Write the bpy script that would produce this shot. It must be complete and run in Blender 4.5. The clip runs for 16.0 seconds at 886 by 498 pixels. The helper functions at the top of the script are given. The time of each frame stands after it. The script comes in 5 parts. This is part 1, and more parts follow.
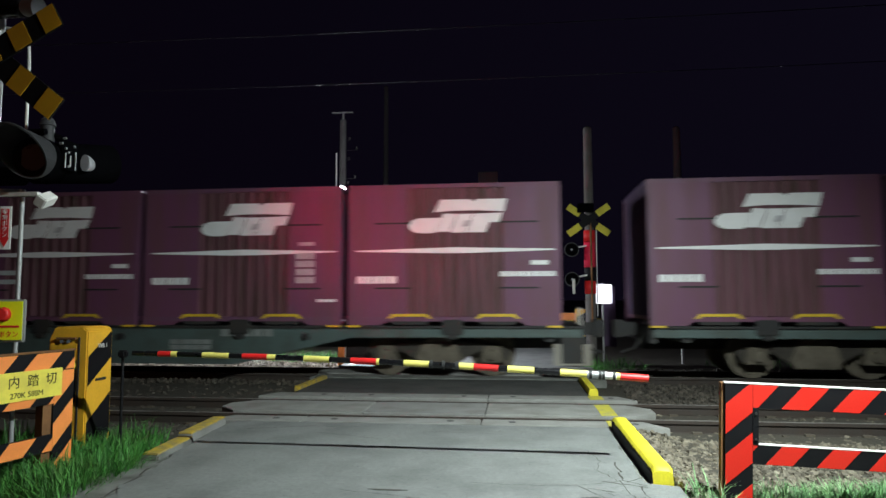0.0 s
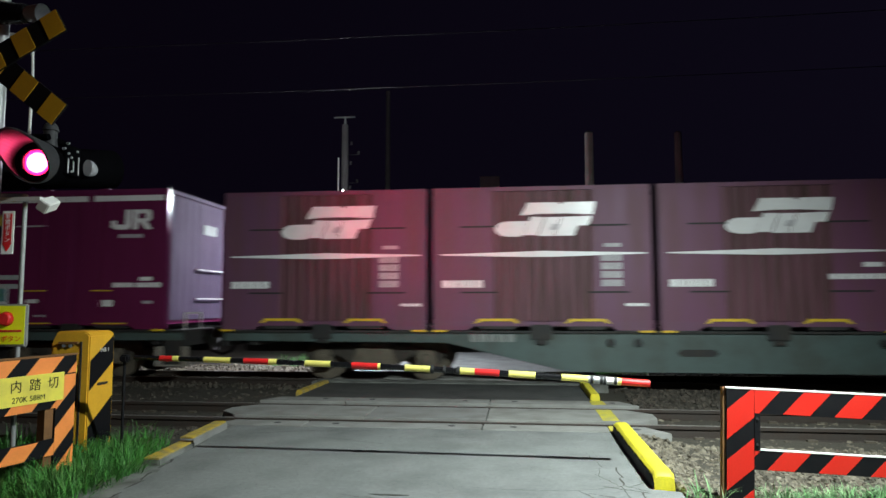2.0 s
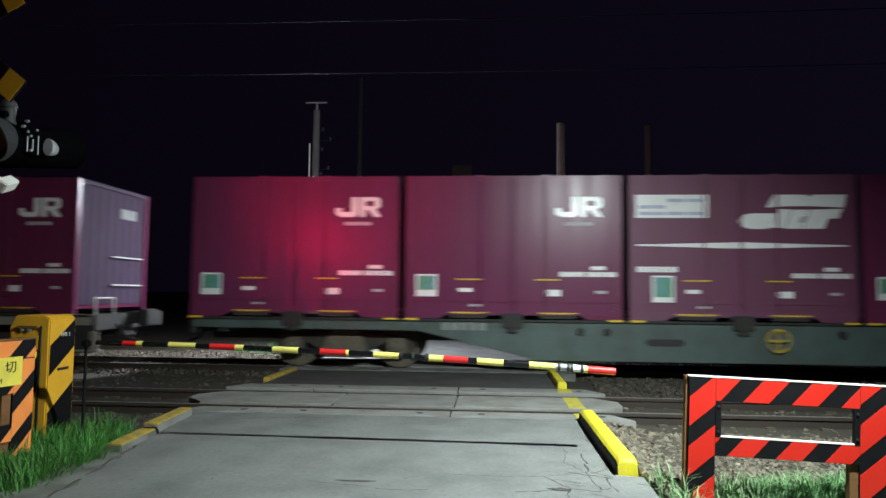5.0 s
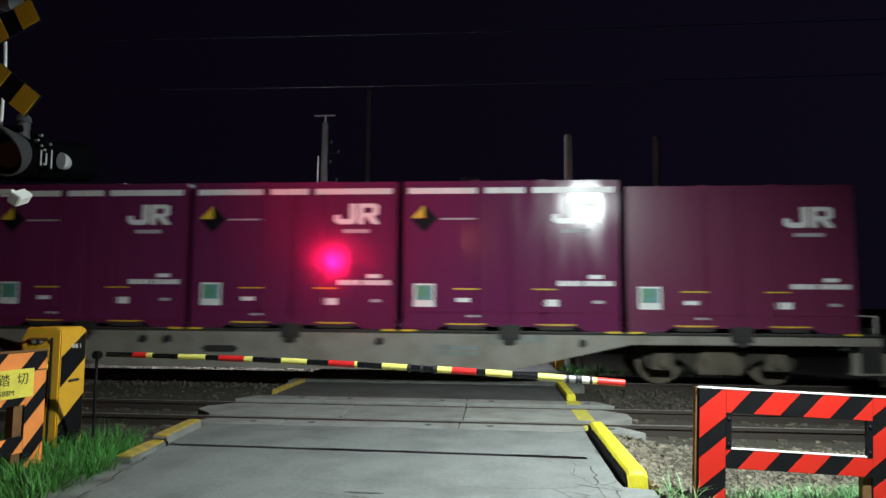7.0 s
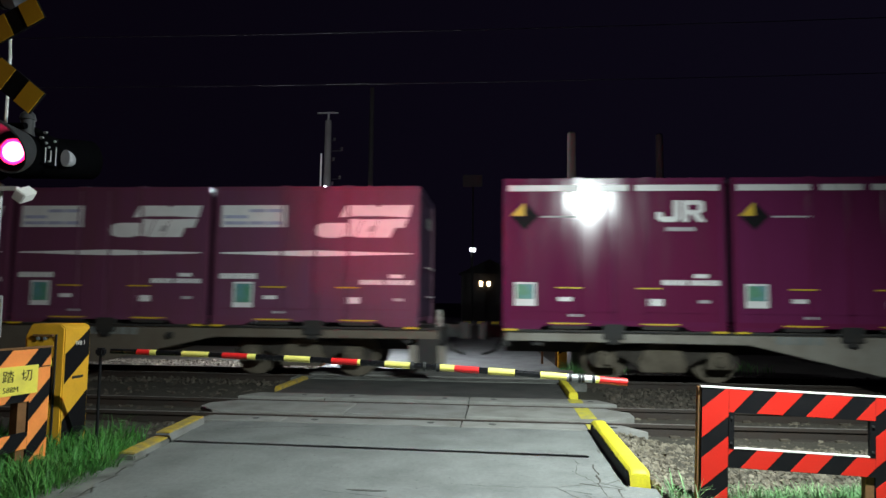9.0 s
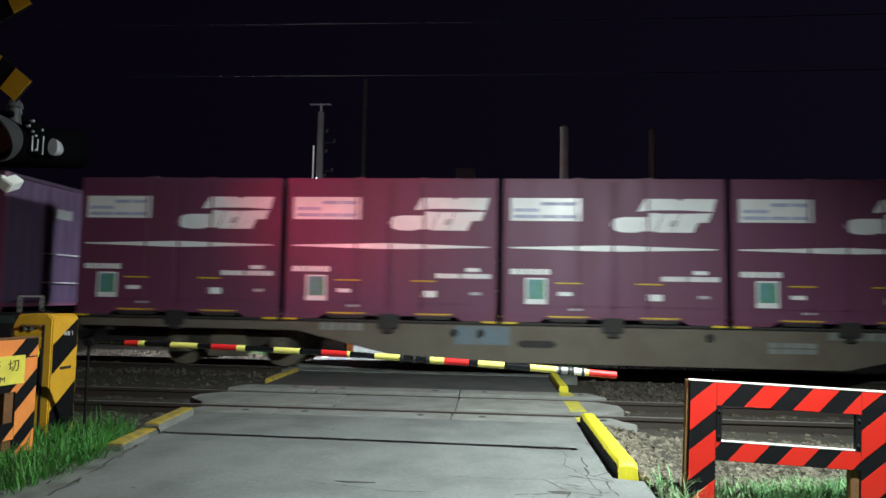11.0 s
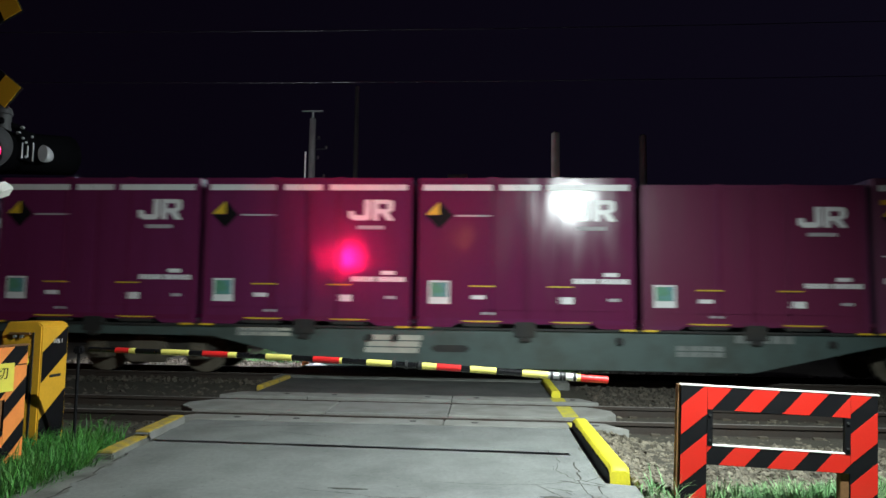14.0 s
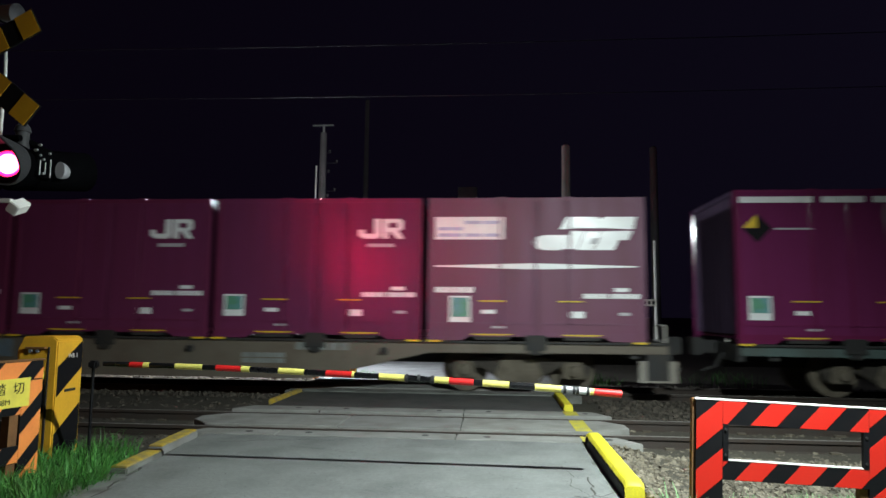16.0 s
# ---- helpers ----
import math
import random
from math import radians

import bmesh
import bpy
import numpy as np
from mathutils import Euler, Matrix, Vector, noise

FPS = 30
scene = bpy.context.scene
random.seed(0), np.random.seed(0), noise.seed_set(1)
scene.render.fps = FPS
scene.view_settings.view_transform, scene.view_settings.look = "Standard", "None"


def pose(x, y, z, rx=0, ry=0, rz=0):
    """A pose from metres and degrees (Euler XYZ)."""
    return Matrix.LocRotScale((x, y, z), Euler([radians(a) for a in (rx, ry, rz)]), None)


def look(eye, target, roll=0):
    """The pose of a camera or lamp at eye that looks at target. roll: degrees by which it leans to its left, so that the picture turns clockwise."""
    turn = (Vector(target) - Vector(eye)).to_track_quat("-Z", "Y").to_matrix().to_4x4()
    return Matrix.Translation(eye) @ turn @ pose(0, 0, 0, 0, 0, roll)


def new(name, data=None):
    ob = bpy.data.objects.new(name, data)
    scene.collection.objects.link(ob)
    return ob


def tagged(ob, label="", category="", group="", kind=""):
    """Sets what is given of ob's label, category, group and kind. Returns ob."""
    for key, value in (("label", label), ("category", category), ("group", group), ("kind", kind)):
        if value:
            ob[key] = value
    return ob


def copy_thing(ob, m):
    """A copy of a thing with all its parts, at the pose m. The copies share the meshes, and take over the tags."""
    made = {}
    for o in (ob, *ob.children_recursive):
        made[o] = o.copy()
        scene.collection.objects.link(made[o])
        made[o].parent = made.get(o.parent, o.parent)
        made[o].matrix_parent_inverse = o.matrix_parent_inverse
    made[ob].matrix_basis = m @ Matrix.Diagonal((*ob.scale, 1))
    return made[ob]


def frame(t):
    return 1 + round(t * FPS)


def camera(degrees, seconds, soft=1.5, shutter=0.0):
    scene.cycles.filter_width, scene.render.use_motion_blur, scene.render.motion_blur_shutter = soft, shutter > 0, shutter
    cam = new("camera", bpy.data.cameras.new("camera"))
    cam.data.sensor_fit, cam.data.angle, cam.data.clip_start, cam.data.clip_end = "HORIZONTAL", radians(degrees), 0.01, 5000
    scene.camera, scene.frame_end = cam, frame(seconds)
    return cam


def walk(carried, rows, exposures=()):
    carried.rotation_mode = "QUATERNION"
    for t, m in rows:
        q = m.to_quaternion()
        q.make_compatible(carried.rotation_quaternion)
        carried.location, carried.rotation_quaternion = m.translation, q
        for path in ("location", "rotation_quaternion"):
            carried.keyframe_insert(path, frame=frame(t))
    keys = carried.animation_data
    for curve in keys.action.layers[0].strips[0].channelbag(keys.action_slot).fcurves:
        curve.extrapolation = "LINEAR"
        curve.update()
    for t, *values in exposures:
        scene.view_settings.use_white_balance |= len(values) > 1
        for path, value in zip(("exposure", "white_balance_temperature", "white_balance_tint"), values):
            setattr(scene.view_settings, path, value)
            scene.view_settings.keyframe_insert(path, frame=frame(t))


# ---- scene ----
cam = camera(68.5, 16.0, soft=1.5, shutter=0.55)
walk(cam, [
    (0.0, pose(-0.000, 0.000, 1.380, 94.45, 0.15, 6.47)),
    (0.5, pose(0.008, -0.007, 1.378, 94.56, 0.30, 6.37)),
    (1.0, pose(0.005, -0.007, 1.381, 94.60, 0.12, 6.23)),
    (1.5, pose(-0.009, -0.009, 1.379, 94.81, 0.02, 6.42)),
    (2.0, pose(0.006, -0.008, 1.384, 94.83, 0.10, 6.63)),
    (2.5, pose(0.006, -0.010, 1.377, 94.87, -0.01, 6.44)),
    (3.0, pose(0.005, -0.006, 1.377, 94.37, -0.37, 6.18)),
    (3.5, pose(0.004, -0.005, 1.375, 94.39, -0.95, 5.55)),
    (4.0, pose(0.007, 0.000, 1.374, 94.35, -1.03, 4.71)),
    (4.5, pose(0.017, -0.001, 1.367, 94.17, -0.78, 4.11)),
    (5.0, pose(0.015, 0.004, 1.369, 93.87, -0.51, 4.06)),
    (7.5, pose(0.012, -0.018, 1.366, 95.01, -0.49, 4.86)),
    (8.0, pose(0.009, -0.019, 1.373, 95.00, -0.58, 4.89)),
    (10.5, pose(0.019, -0.008, 1.369, 94.09, -0.62, 5.02)),
    (11.0, pose(0.027, -0.005, 1.366, 94.09, -0.96, 4.31)),
    (11.5, pose(0.013, -0.009, 1.370, 94.29, -1.04, 4.17)),
    (12.0, pose(0.015, -0.008, 1.369, 94.54, -1.06, 4.47)),
    (12.5, pose(0.021, -0.017, 1.363, 94.70, -1.03, 4.58)),
    (13.0, pose(0.024, -0.012, 1.369, 94.68, -1.12, 4.15)),
    (13.5, pose(0.020, -0.007, 1.365, 94.46, -1.04, 3.97)),
    (14.0, pose(0.033, -0.017, 1.362, 94.65, -0.74, 3.65)),
    (14.5, pose(0.027, -0.009, 1.367, 94.65, -0.55, 3.59)),
    (15.0, pose(0.022, -0.008, 1.368, 94.79, -0.97, 3.68)),
    (15.5, pose(0.019, -0.022, 1.375, 95.67, -0.81, 4.06)),
    (16.0, pose(0.017, -0.029, 1.372, 95.74, -0.58, 4.55)),
])

# ---------------------------------------------------------------- light
world = bpy.data.worlds.new("night")
scene.world = world
world.use_nodes = True
wnt = world.node_tree
wnt.nodes["Background"].inputs[1].default_value = 0.01
# a faint town glow beyond the tracks, stronger to the east
sky_at = wnt.nodes.new("ShaderNodeTexCoord")
sky_axis = wnt.nodes.new("ShaderNodeSeparateXYZ")
sky_ramp = wnt.nodes.new("ShaderNodeValToRGB")
sky_half = wnt.nodes.new("ShaderNodeMapRange")
sky_half.inputs[1].default_value, sky_half.inputs[2].default_value = -0.6, 0.6
wnt.links.new(sky_at.outputs["Generated"], sky_axis.inputs[0])
wnt.links.new(sky_axis.outputs["X"], sky_half.inputs[0])
wnt.links.new(sky_half.outputs[0], sky_ramp.inputs[0])
sky_ramp.color_ramp.elements[0].color = (0.2, 0.12, 0.36, 1)
sky_ramp.color_ramp.elements[1].color = (0.36, 0.28, 0.72, 1)
wnt.links.new(sky_ramp.outputs[0], wnt.nodes["Background"].inputs[0])
scene.view_settings.exposure = 0.0


def area_lamp(name, m, watts, sx, sy, colour):
    d = bpy.data.lights.new(name, "AREA")
    d.shape, d.size, d.size_y, d.energy, d.color = "RECTANGLE", sx, sy, watts, colour
    ob = new(name, d)
    ob.matrix_world = m
    return ob


LAMP = Vector((2.55, 3.8, 4.34))
area_lamp("crossing_lamp_light", look(LAMP, (0.75, 6.3, 0.0)), 560, 0.06, 0.05, (0.86, 0.98, 0.97)).data.spread = radians(145)
far_light = bpy.data.lights.new("far_lamp_light", "SPOT")
far_light.energy, far_light.spot_size, far_light.spot_blend, far_light.shadow_soft_size, far_light.color = 2600, radians(160), 1.0, 0.08, (0.82, 0.88, 1.0)
new("far_lamp_light", far_light).matrix_world = look((-4.36, 15.8, 4.05), (-3.9, 13.6, 0))


# ---------------------------------------------------------------- materials
def pbr(name, base, rough=0.6, metal=0.0, var=0.25, scale=6.0, bump=0.1, fine=60.0, dirt=None, dirt_amount=0.35,
        random_tint=None, coat=0.0, stretch=(1, 1, 1), spec=0.5, wave=0.0, island=0.0):
    """A painted, mineral or metal surface with coarse stains and fine grain."""
    m = bpy.data.materials.new(name)
    m.use_nodes = True
    nt = m.node_tree
    n, l = nt.nodes, nt.links
    b = n["Principled BSDF"]
    b.inputs["Metallic"].default_value = metal
    b.inputs["Specular IOR Level"].default_value = spec
    if coat:
        b.inputs["Coat Weight"].default_value = coat
        b.inputs["Coat Roughness"].default_value = 0.12
    tc = n.new("ShaderNodeTexCoord")
    mp = n.new("ShaderNodeMapping")
    mp.inputs["Scale"].default_value = stretch
    l.new(tc.outputs["Object"], mp.inputs["Vector"])
    big = n.new("ShaderNodeTexNoise")
    big.inputs["Scale"].default_value = scale
    big.inputs["Detail"].default_value = 6
    small = n.new("ShaderNodeTexNoise")
    small.inputs["Scale"].default_value = fine
    small.inputs["Detail"].default_value = 4
    l.new(mp.outputs[0], big.inputs["Vector"])
    l.new(tc.outputs["Object"], small.inputs["Vector"])
    dk = dirt or tuple(c * 0.45 for c in base)
    ramp = n.new("ShaderNodeValToRGB")
    ramp.color_ramp.elements[0].position, ramp.color_ramp.elements[1].position = 0.42, 0.72
    l.new(big.outputs["Fac"], ramp.inputs[0])
    mul = n.new("ShaderNodeMath")
    mul.operation = "MULTIPLY"
    mul.inputs[1].default_value = dirt_amount
    l.new(ramp.outputs[0], mul.inputs[0])
    mix = n.new("ShaderNodeMixRGB")
    mix.inputs[1].default_value = (*base, 1)
    mix.inputs[2].default_value = (*dk, 1)
    l.new(mul.outputs[0], mix.inputs[0])
    col = mix.outputs[0]
    if random_tint:
        oi = n.new("ShaderNodeObjectInfo")
        base_mix = n.new("ShaderNodeMixRGB")
        base_mix.inputs[1].default_value = (*base, 1)
        base_mix.inputs[2].default_value = (*random_tint, 1)
        l.new(oi.outputs["Random"], base_mix.inputs[0])
        l.new(base_mix.outputs[0], mix.inputs[1])
    if island:
        geo = n.new("ShaderNodeNewGeometry")
        spread = n.new("ShaderNodeMapRange")
        spread.inputs[3].default_value, spread.inputs[4].default_value = 1 - island, 1 + island
        l.new(geo.outputs["Random Per Island"], spread.inputs[0])
        each = n.new("ShaderNodeMixRGB")
        each.blend_type = "MULTIPLY"
        each.inputs[0].default_value = 1.0
        l.new(col, each.inputs[1])
        l.new(spread.outputs[0], each.inputs[2])
        col = each.outputs[0]
    hsv = n.new("ShaderNodeHueSaturation")
    mr = n.new("ShaderNodeMapRange")
    mr.inputs[3].default_value, mr.inputs[4].default_value = 1 - var, 1 + var
    l.new(small.outputs["Fac"], mr.inputs[0])
    l.new(mr.outputs[0], hsv.inputs["Value"])
    l.new(col, hsv.inputs["Color"])
    l.new(hsv.outputs[0], b.inputs["Base Color"])
    rr = n.new("ShaderNodeMapRange")
    rr.inputs[3].default_value, rr.inputs[4].default_value = max(0.03, rough - 0.1), min(1.0, rough + 0.15)
    l.new(big.outputs["Fac"], rr.inputs[0])
    l.new(rr.outputs[0], b.inputs["Roughness"])
    if bump:
        bp = n.new("ShaderNodeBump")
        bp.inputs["Strength"].default_value = bump
        bp.inputs["Distance"].default_value = 0.008
        l.new(small.outputs["Fac"], bp.inputs["Height"])
        l.new(bp.outputs[0], b.inputs["Normal"])
        if wave:
            # sheet steel that is not quite flat: long shallow upright waves
            wm = n.new("ShaderNodeMapping")
            wm.inputs["Scale"].default_value = (4.5, 1, 0.45)
            l.new(tc.outputs["Object"], wm.inputs["Vector"])
            wn = n.new("ShaderNodeTexNoise")
            wn.inputs["Scale"].default_value = 1.0
            wn.inputs["Detail"].default_value = 2
            l.new(wm.outputs[0], wn.inputs["Vector"])
            wb = n.new("ShaderNodeBump")
            wb.inputs["Strength"].default_value = 1.0
            wb.inputs["Distance"].default_value = wave
            l.new(wn.outputs["Fac"], wb.inputs["Height"])
            l.new(wb.outputs[0], bp.inputs["Normal"])
    return m


def glow(name, colour, strength):
    m = bpy.data.materials.new(name)
    m.use_nodes = True
    b = m.node_tree.nodes["Principled BSDF"]
    b.inputs["Base Color"].default_value = (*colour, 1)
    b.inputs["Emission Color"].default_value = (*colour, 1)
    b.inputs["Emission Strength"].default_value = strength
    return m


def asphalt_material(name, base, crack_scale, rough=0.8):
    """Worn asphalt: aggregate grain, stains, and thin broken cracks."""
    m = pbr(name, base, rough, 0, 0.24, 1.9, 0.4, 220.0, tuple(c * 0.58 for c in base), 0.75)
    nt = m.node_tree
    n, l = nt.nodes, nt.links
    b = n["Principled BSDF"]
    tc = n.new("ShaderNodeTexCoord")
    wob = n.new("ShaderNodeTexNoise")
    wob.inputs["Scale"].default_value = 3.0
    wob.inputs["Detail"].default_value = 5
    add = n.new("ShaderNodeMixRGB")
    add.blend_type = "ADD"
    add.inputs[0].default_value = 0.25
    l.new(tc.outputs["Object"], wob.inputs["Vector"])
    l.new(tc.outputs["Object"], add.inputs[1])
    l.new(wob.outputs["Color"], add.inputs[2])
    vor = n.new("ShaderNodeTexVoronoi")
    vor.feature = "DISTANCE_TO_EDGE"
    vor.inputs["Scale"].default_value = crack_scale
    l.new(add.outputs[0], vor.inputs["Vector"])
    lt = n.new("ShaderNodeMath")
    lt.operation = "LESS_THAN"
    lt.inputs[1].default_value = 0.005
    l.new(vor.outputs["Distance"], lt.inputs[0])
    patch = n.new("ShaderNodeTexNoise")
    patch.inputs["Scale"].default_value = 0.9
    l.new(tc.outputs["Object"], patch.inputs["Vector"])
    gt = n.new("ShaderNodeMath")
    gt.operation = "GREATER_THAN"
    gt.inputs[1].default_value = 0.7
    l.new(patch.outputs["Fac"], gt.inputs[0])
    mul = n.new("ShaderNodeMath")
    mul.operation = "MULTIPLY"
    l.new(lt.outputs[0], mul.inputs[0])
    l.new(gt.outputs[0], mul.inputs[1])
    src = b.inputs["Base Color"].links[0].from_socket
    mix = n.new("ShaderNodeMixRGB")
    mix.inputs[2].default_value = (0.02, 0.02, 0.02, 1)
    l.new(mul.outputs[0], mix.inputs[0])
    mid = n.new("ShaderNodeTexNoise")
    mid.inputs["Scale"].default_value = 24.0
    mid.inputs["Detail"].default_value = 9
    mid.inputs["Roughness"].default_value = 0.72
    l.new(tc.outputs["Object"], mid.inputs["Vector"])
    ramp = n.new("ShaderNodeMapRange")
    ramp.inputs[1].default_value, ramp.inputs[2].default_value = 0.32, 0.68
    ramp.inputs[3].default_value, ramp.inputs[4].default_value = 0.8, 1.14
    l.new(mid.outputs["Fac"], ramp.inputs[0])
    mott = n.new("ShaderNodeMixRGB")
    mott.blend_type = "MULTIPLY"
    mott.inputs[0].default_value = 1.0
    l.new(src, mott.inputs[1])
    l.new(ramp.outputs[0], mott.inputs[2])
    l.new(mott.outputs[0], mix.inputs[1])
    l.new(mix.outputs[0], b.inputs["Base Color"])
    return m


ASPHALT = asphalt_material("asphalt", (0.176, 0.184, 0.176), 1.1)
ASPHALT_DARK = asphalt_material("asphalt_between_tracks", (0.07, 0.072, 0.068), 0.6, 0.55)
CONCRETE = pbr("concrete", (0.28, 0.28, 0.258), 0.68, 0, 0.22, 2.5, 0.35, 120, (0.14, 0.132, 0.116), 0.7, (0.22, 0.22, 0.212))
CONCRETE_DIRTY = pbr("concrete_dirty", (0.19, 0.195, 0.178), 0.9, 0, 0.3, 3.2, 0.4, 90, (0.055, 0.052, 0.045), 0.9)
GRIT_SHADE = pbr("dark_grit_and_shade", (0.06, 0.057, 0.05), 0.9, 0, 0.4, 8, 0.6, 70, (0.03, 0.028, 0.024), 0.7)
SOIL = pbr("soil", (0.05, 0.044, 0.032), 0.95, 0, 0.4, 1.5, 0.8, 40, (0.04, 0.035, 0.025), 0.7)
STONE = pbr("ballast_stone", (0.16, 0.14, 0.104), 0.9, 0, 0.5, 9, 0.5, 70, (0.08, 0.064, 0.046), 0.85, island=0.5)
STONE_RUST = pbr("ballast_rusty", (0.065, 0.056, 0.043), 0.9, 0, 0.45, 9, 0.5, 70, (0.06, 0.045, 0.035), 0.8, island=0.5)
STEEL_RAIL = pbr("rail_steel", (0.045, 0.036, 0.03), 0.7, 0.3, 0.3, 5, 0.2, 60, (0.05, 0.03, 0.02), 0.6)
RAIL_HEAD = pbr("rail_head", (0.3, 0.28, 0.26), 0.45, 0.5, 0.15, 5, 0.05, 60)
SLEEPER = pbr("sleeper", (0.09, 0.075, 0.055), 0.95, 0, 0.35, 4, 0.5, 50, (0.06, 0.045, 0.03), 0.6)
YELLOW = pbr("yellow_paint", (0.74, 0.64, 0.03), 0.6, 0, 0.2, 5, 0.25, 60, (0.45, 0.34, 0.05), 0.45)
YELLOW_LINE = pbr("yellow_line_worn", (0.55, 0.48, 0.04), 0.7, 0, 0.25, 7, 0.2, 90, (0.33, 0.31, 0.16), 0.75)
BAR_YELLOW = pbr("sleeve_yellow", (0.8, 0.72, 0.17), 0.5, 0, 0.1, 5, 0.05, 60, (0.6, 0.5, 0.12), 0.4)
YELLOW_WORN = pbr("yellow_paint_worn", (0.46, 0.32, 0.03), 0.75, 0, 0.3, 11, 0.4, 70, (0.17, 0.16, 0.12), 1.0)
CABINET = pbr("cabinet_yellow", (0.8, 0.42, 0.03), 0.45, 0, 0.1, 3, 0.05, 40, (0.45, 0.2, 0.02), 0.35)
BLACK = pbr("black_paint", (0.004, 0.004, 0.0055), 0.65, 0, 0.3, 8, 0.05, 50, (0.012, 0.01, 0.01), 0.3, spec=0.2)
CROSS_YELLOW = pbr("cross_yellow", (0.62, 0.33, 0.015), 0.5, 0, 0.06, 4, 0.02, 40, (0.45, 0.22, 0.015), 0.3)
RED_SHEET = pbr("red_sheeting", (0.64, 0.02, 0.011), 0.45, 0, 0.08, 4, 0.03, 80, (0.6, 0.03, 0.012), 0.3)
ORANGE_SHEET = pbr("orange_sheeting", (0.95, 0.3, 0.07), 0.45, 0, 0.1, 4, 0.03, 80, (0.6, 0.13, 0.03), 0.35)
SIGN_YELLOW = pbr("sign_yellow", (0.86, 0.74, 0.1), 0.5, 0, 0.1, 5, 0.03, 80, (0.5, 0.38, 0.08), 0.5)
LIME = pbr("lime_sheeting", (0.88, 0.9, 0.01), 0.45, 0, 0.06, 4, 0.02, 80)
WHITE = pbr("white_paint", (0.78, 0.77, 0.74), 0.5, 0, 0.1, 5, 0.05, 60, (0.5, 0.47, 0.42), 0.3)
WHITE_WORN = pbr("white_paint_worn", (0.66, 0.64, 0.58), 0.65, 0, 0.2, 7, 0.1, 60, (0.33, 0.26, 0.23), 0.5)
GREY_STEEL = pbr("galvanised_steel", (0.42, 0.43, 0.43), 0.5, 0.6, 0.15, 8, 0.1, 60, (0.25, 0.25, 0.24), 0.5)
DARK_STEEL = pbr("dark_steel", (0.03, 0.03, 0.03), 0.55, 0.2, 0.3, 8, 0.1, 60)
WOOD_POST = pbr("brown_post", (0.2, 0.09, 0.03), 0.75, 0, 0.25, 6, 0.3, 50, (0.1, 0.05, 0.02), 0.5)
RED_PAINT = pbr("red_paint", (0.7, 0.02, 0.02), 0.4, 0, 0.1, 5, 0.03, 60)
MAST_CONCRETE = pbr("mast_concrete", (0.13, 0.12, 0.115), 0.9, 0, 0.2, 3, 0.2, 60, (0.08, 0.065, 0.05), 0.6)
POLE_CONCRETE = pbr("pole_concrete", (0.13, 0.127, 0.127), 0.85, 0, 0.15, 2, 0.2, 60)
LENS_DARK = pbr("unlit_lens", (0.1, 0.06, 0.06), 0.25, 0, 0.05, 5, 0, 60)
LENS_LIT = glow("lit_red_lens", (1.0, 0.003, 0.075), 3300.0)
LENS_FRONT = glow("lit_front_lens", (1.0, 0.07, 0.2), 25.0)
RED_WRAP = pbr("red_reflective_wrap", (0.85, 0.03, 0.08), 0.35, 0, 0.08, 5, 0.02, 60)
LENS_RIM = glow("lit_lens_rim", (1.0, 0.01, 0.1), 7.0)
GLOSS_BLACK = pbr("gloss_black", (0.006, 0.006, 0.007), 0.25, 0, 0.2, 8, 0.03, 50)
HOOD_LINING = pbr("hood_lining", (0.02, 0.019, 0.02), 0.35, 0, 0.1, 8, 0.02, 50)
HOOD_BLACK = pbr("hood_black", (0.0025, 0.0025, 0.003), 0.8, 0, 0.3, 8, 0.05, 50, spec=0.0)
HOOD_GREY = pbr("hood_grey_enamel", (0.3, 0.3, 0.32), 0.5, 0, 0.1, 8, 0.03, 50)
VISOR_DARK = pbr("visor_dark", (0.032, 0.032, 0.035), 0.65, 0, 0.3, 8, 0.05, 50)
WIRE = pbr("wire_copper", (0.035, 0.035, 0.04), 0.6, 0.2, 0.2, 2, 0, 60)
HEADLIGHT = glow("headlight_glow", (1.0, 0.72, 0.4), 14.0)
TAIL = glow("tail_light_glow", (1.0, 0.08, 0.15), 6.0)
LED = glow("lamp_glow", (0.9, 0.95, 1.0), 400.0)
LED_SMALL = glow("small_lamp_glow", (0.9, 0.95, 1.0), 12.0)
SIGN_GLOW = glow("lit_panel_glow", (0.9, 0.92, 1.0), 1.3)
AMBER_GLOW = glow("amber_glow", (1.0, 0.3, 0.04), 210.0)
LEAF = pbr("grass_blade", (0.05, 0.21, 0.034), 0.6, 0, 0.35, 3, 0, 30, (0.15, 0.2, 0.05), 0.25, island=0.6)
LEAF_PALE = pbr("pale_grass_blade", (0.11, 0.25, 0.09), 0.55, 0, 0.35, 3, 0, 30, (0.3, 0.34, 0.2), 0.55, island=0.5)
PAINT_OLD = pbr("container_paint_old", (0.15, 0.05, 0.104), 0.55, 0, 0.12, 1.6, 0.08, 45, (0.13, 0.06, 0.05), 0.6,
                (0.14, 0.062, 0.115), stretch=(2.5, 1, 0.5))
PAINT_MID = pbr("container_paint_mid", (0.15, 0.036, 0.084), 0.52, 0, 0.08, 1.3, 0.04, 40, (0.13, 0.045, 0.06), 0.5,
                (0.15, 0.05, 0.105), stretch=(2.5, 1, 0.5))
PAINT_NEW = pbr("container_paint_gloss", (0.15, 0.018, 0.066), 0.1, 0, 0.05, 1.3, 0.02, 14, (0.12, 0.018, 0.056), 0.4,
                (0.155, 0.024, 0.09), stretch=(2.5, 1, 0.5), spec=0.8, wave=0.003)
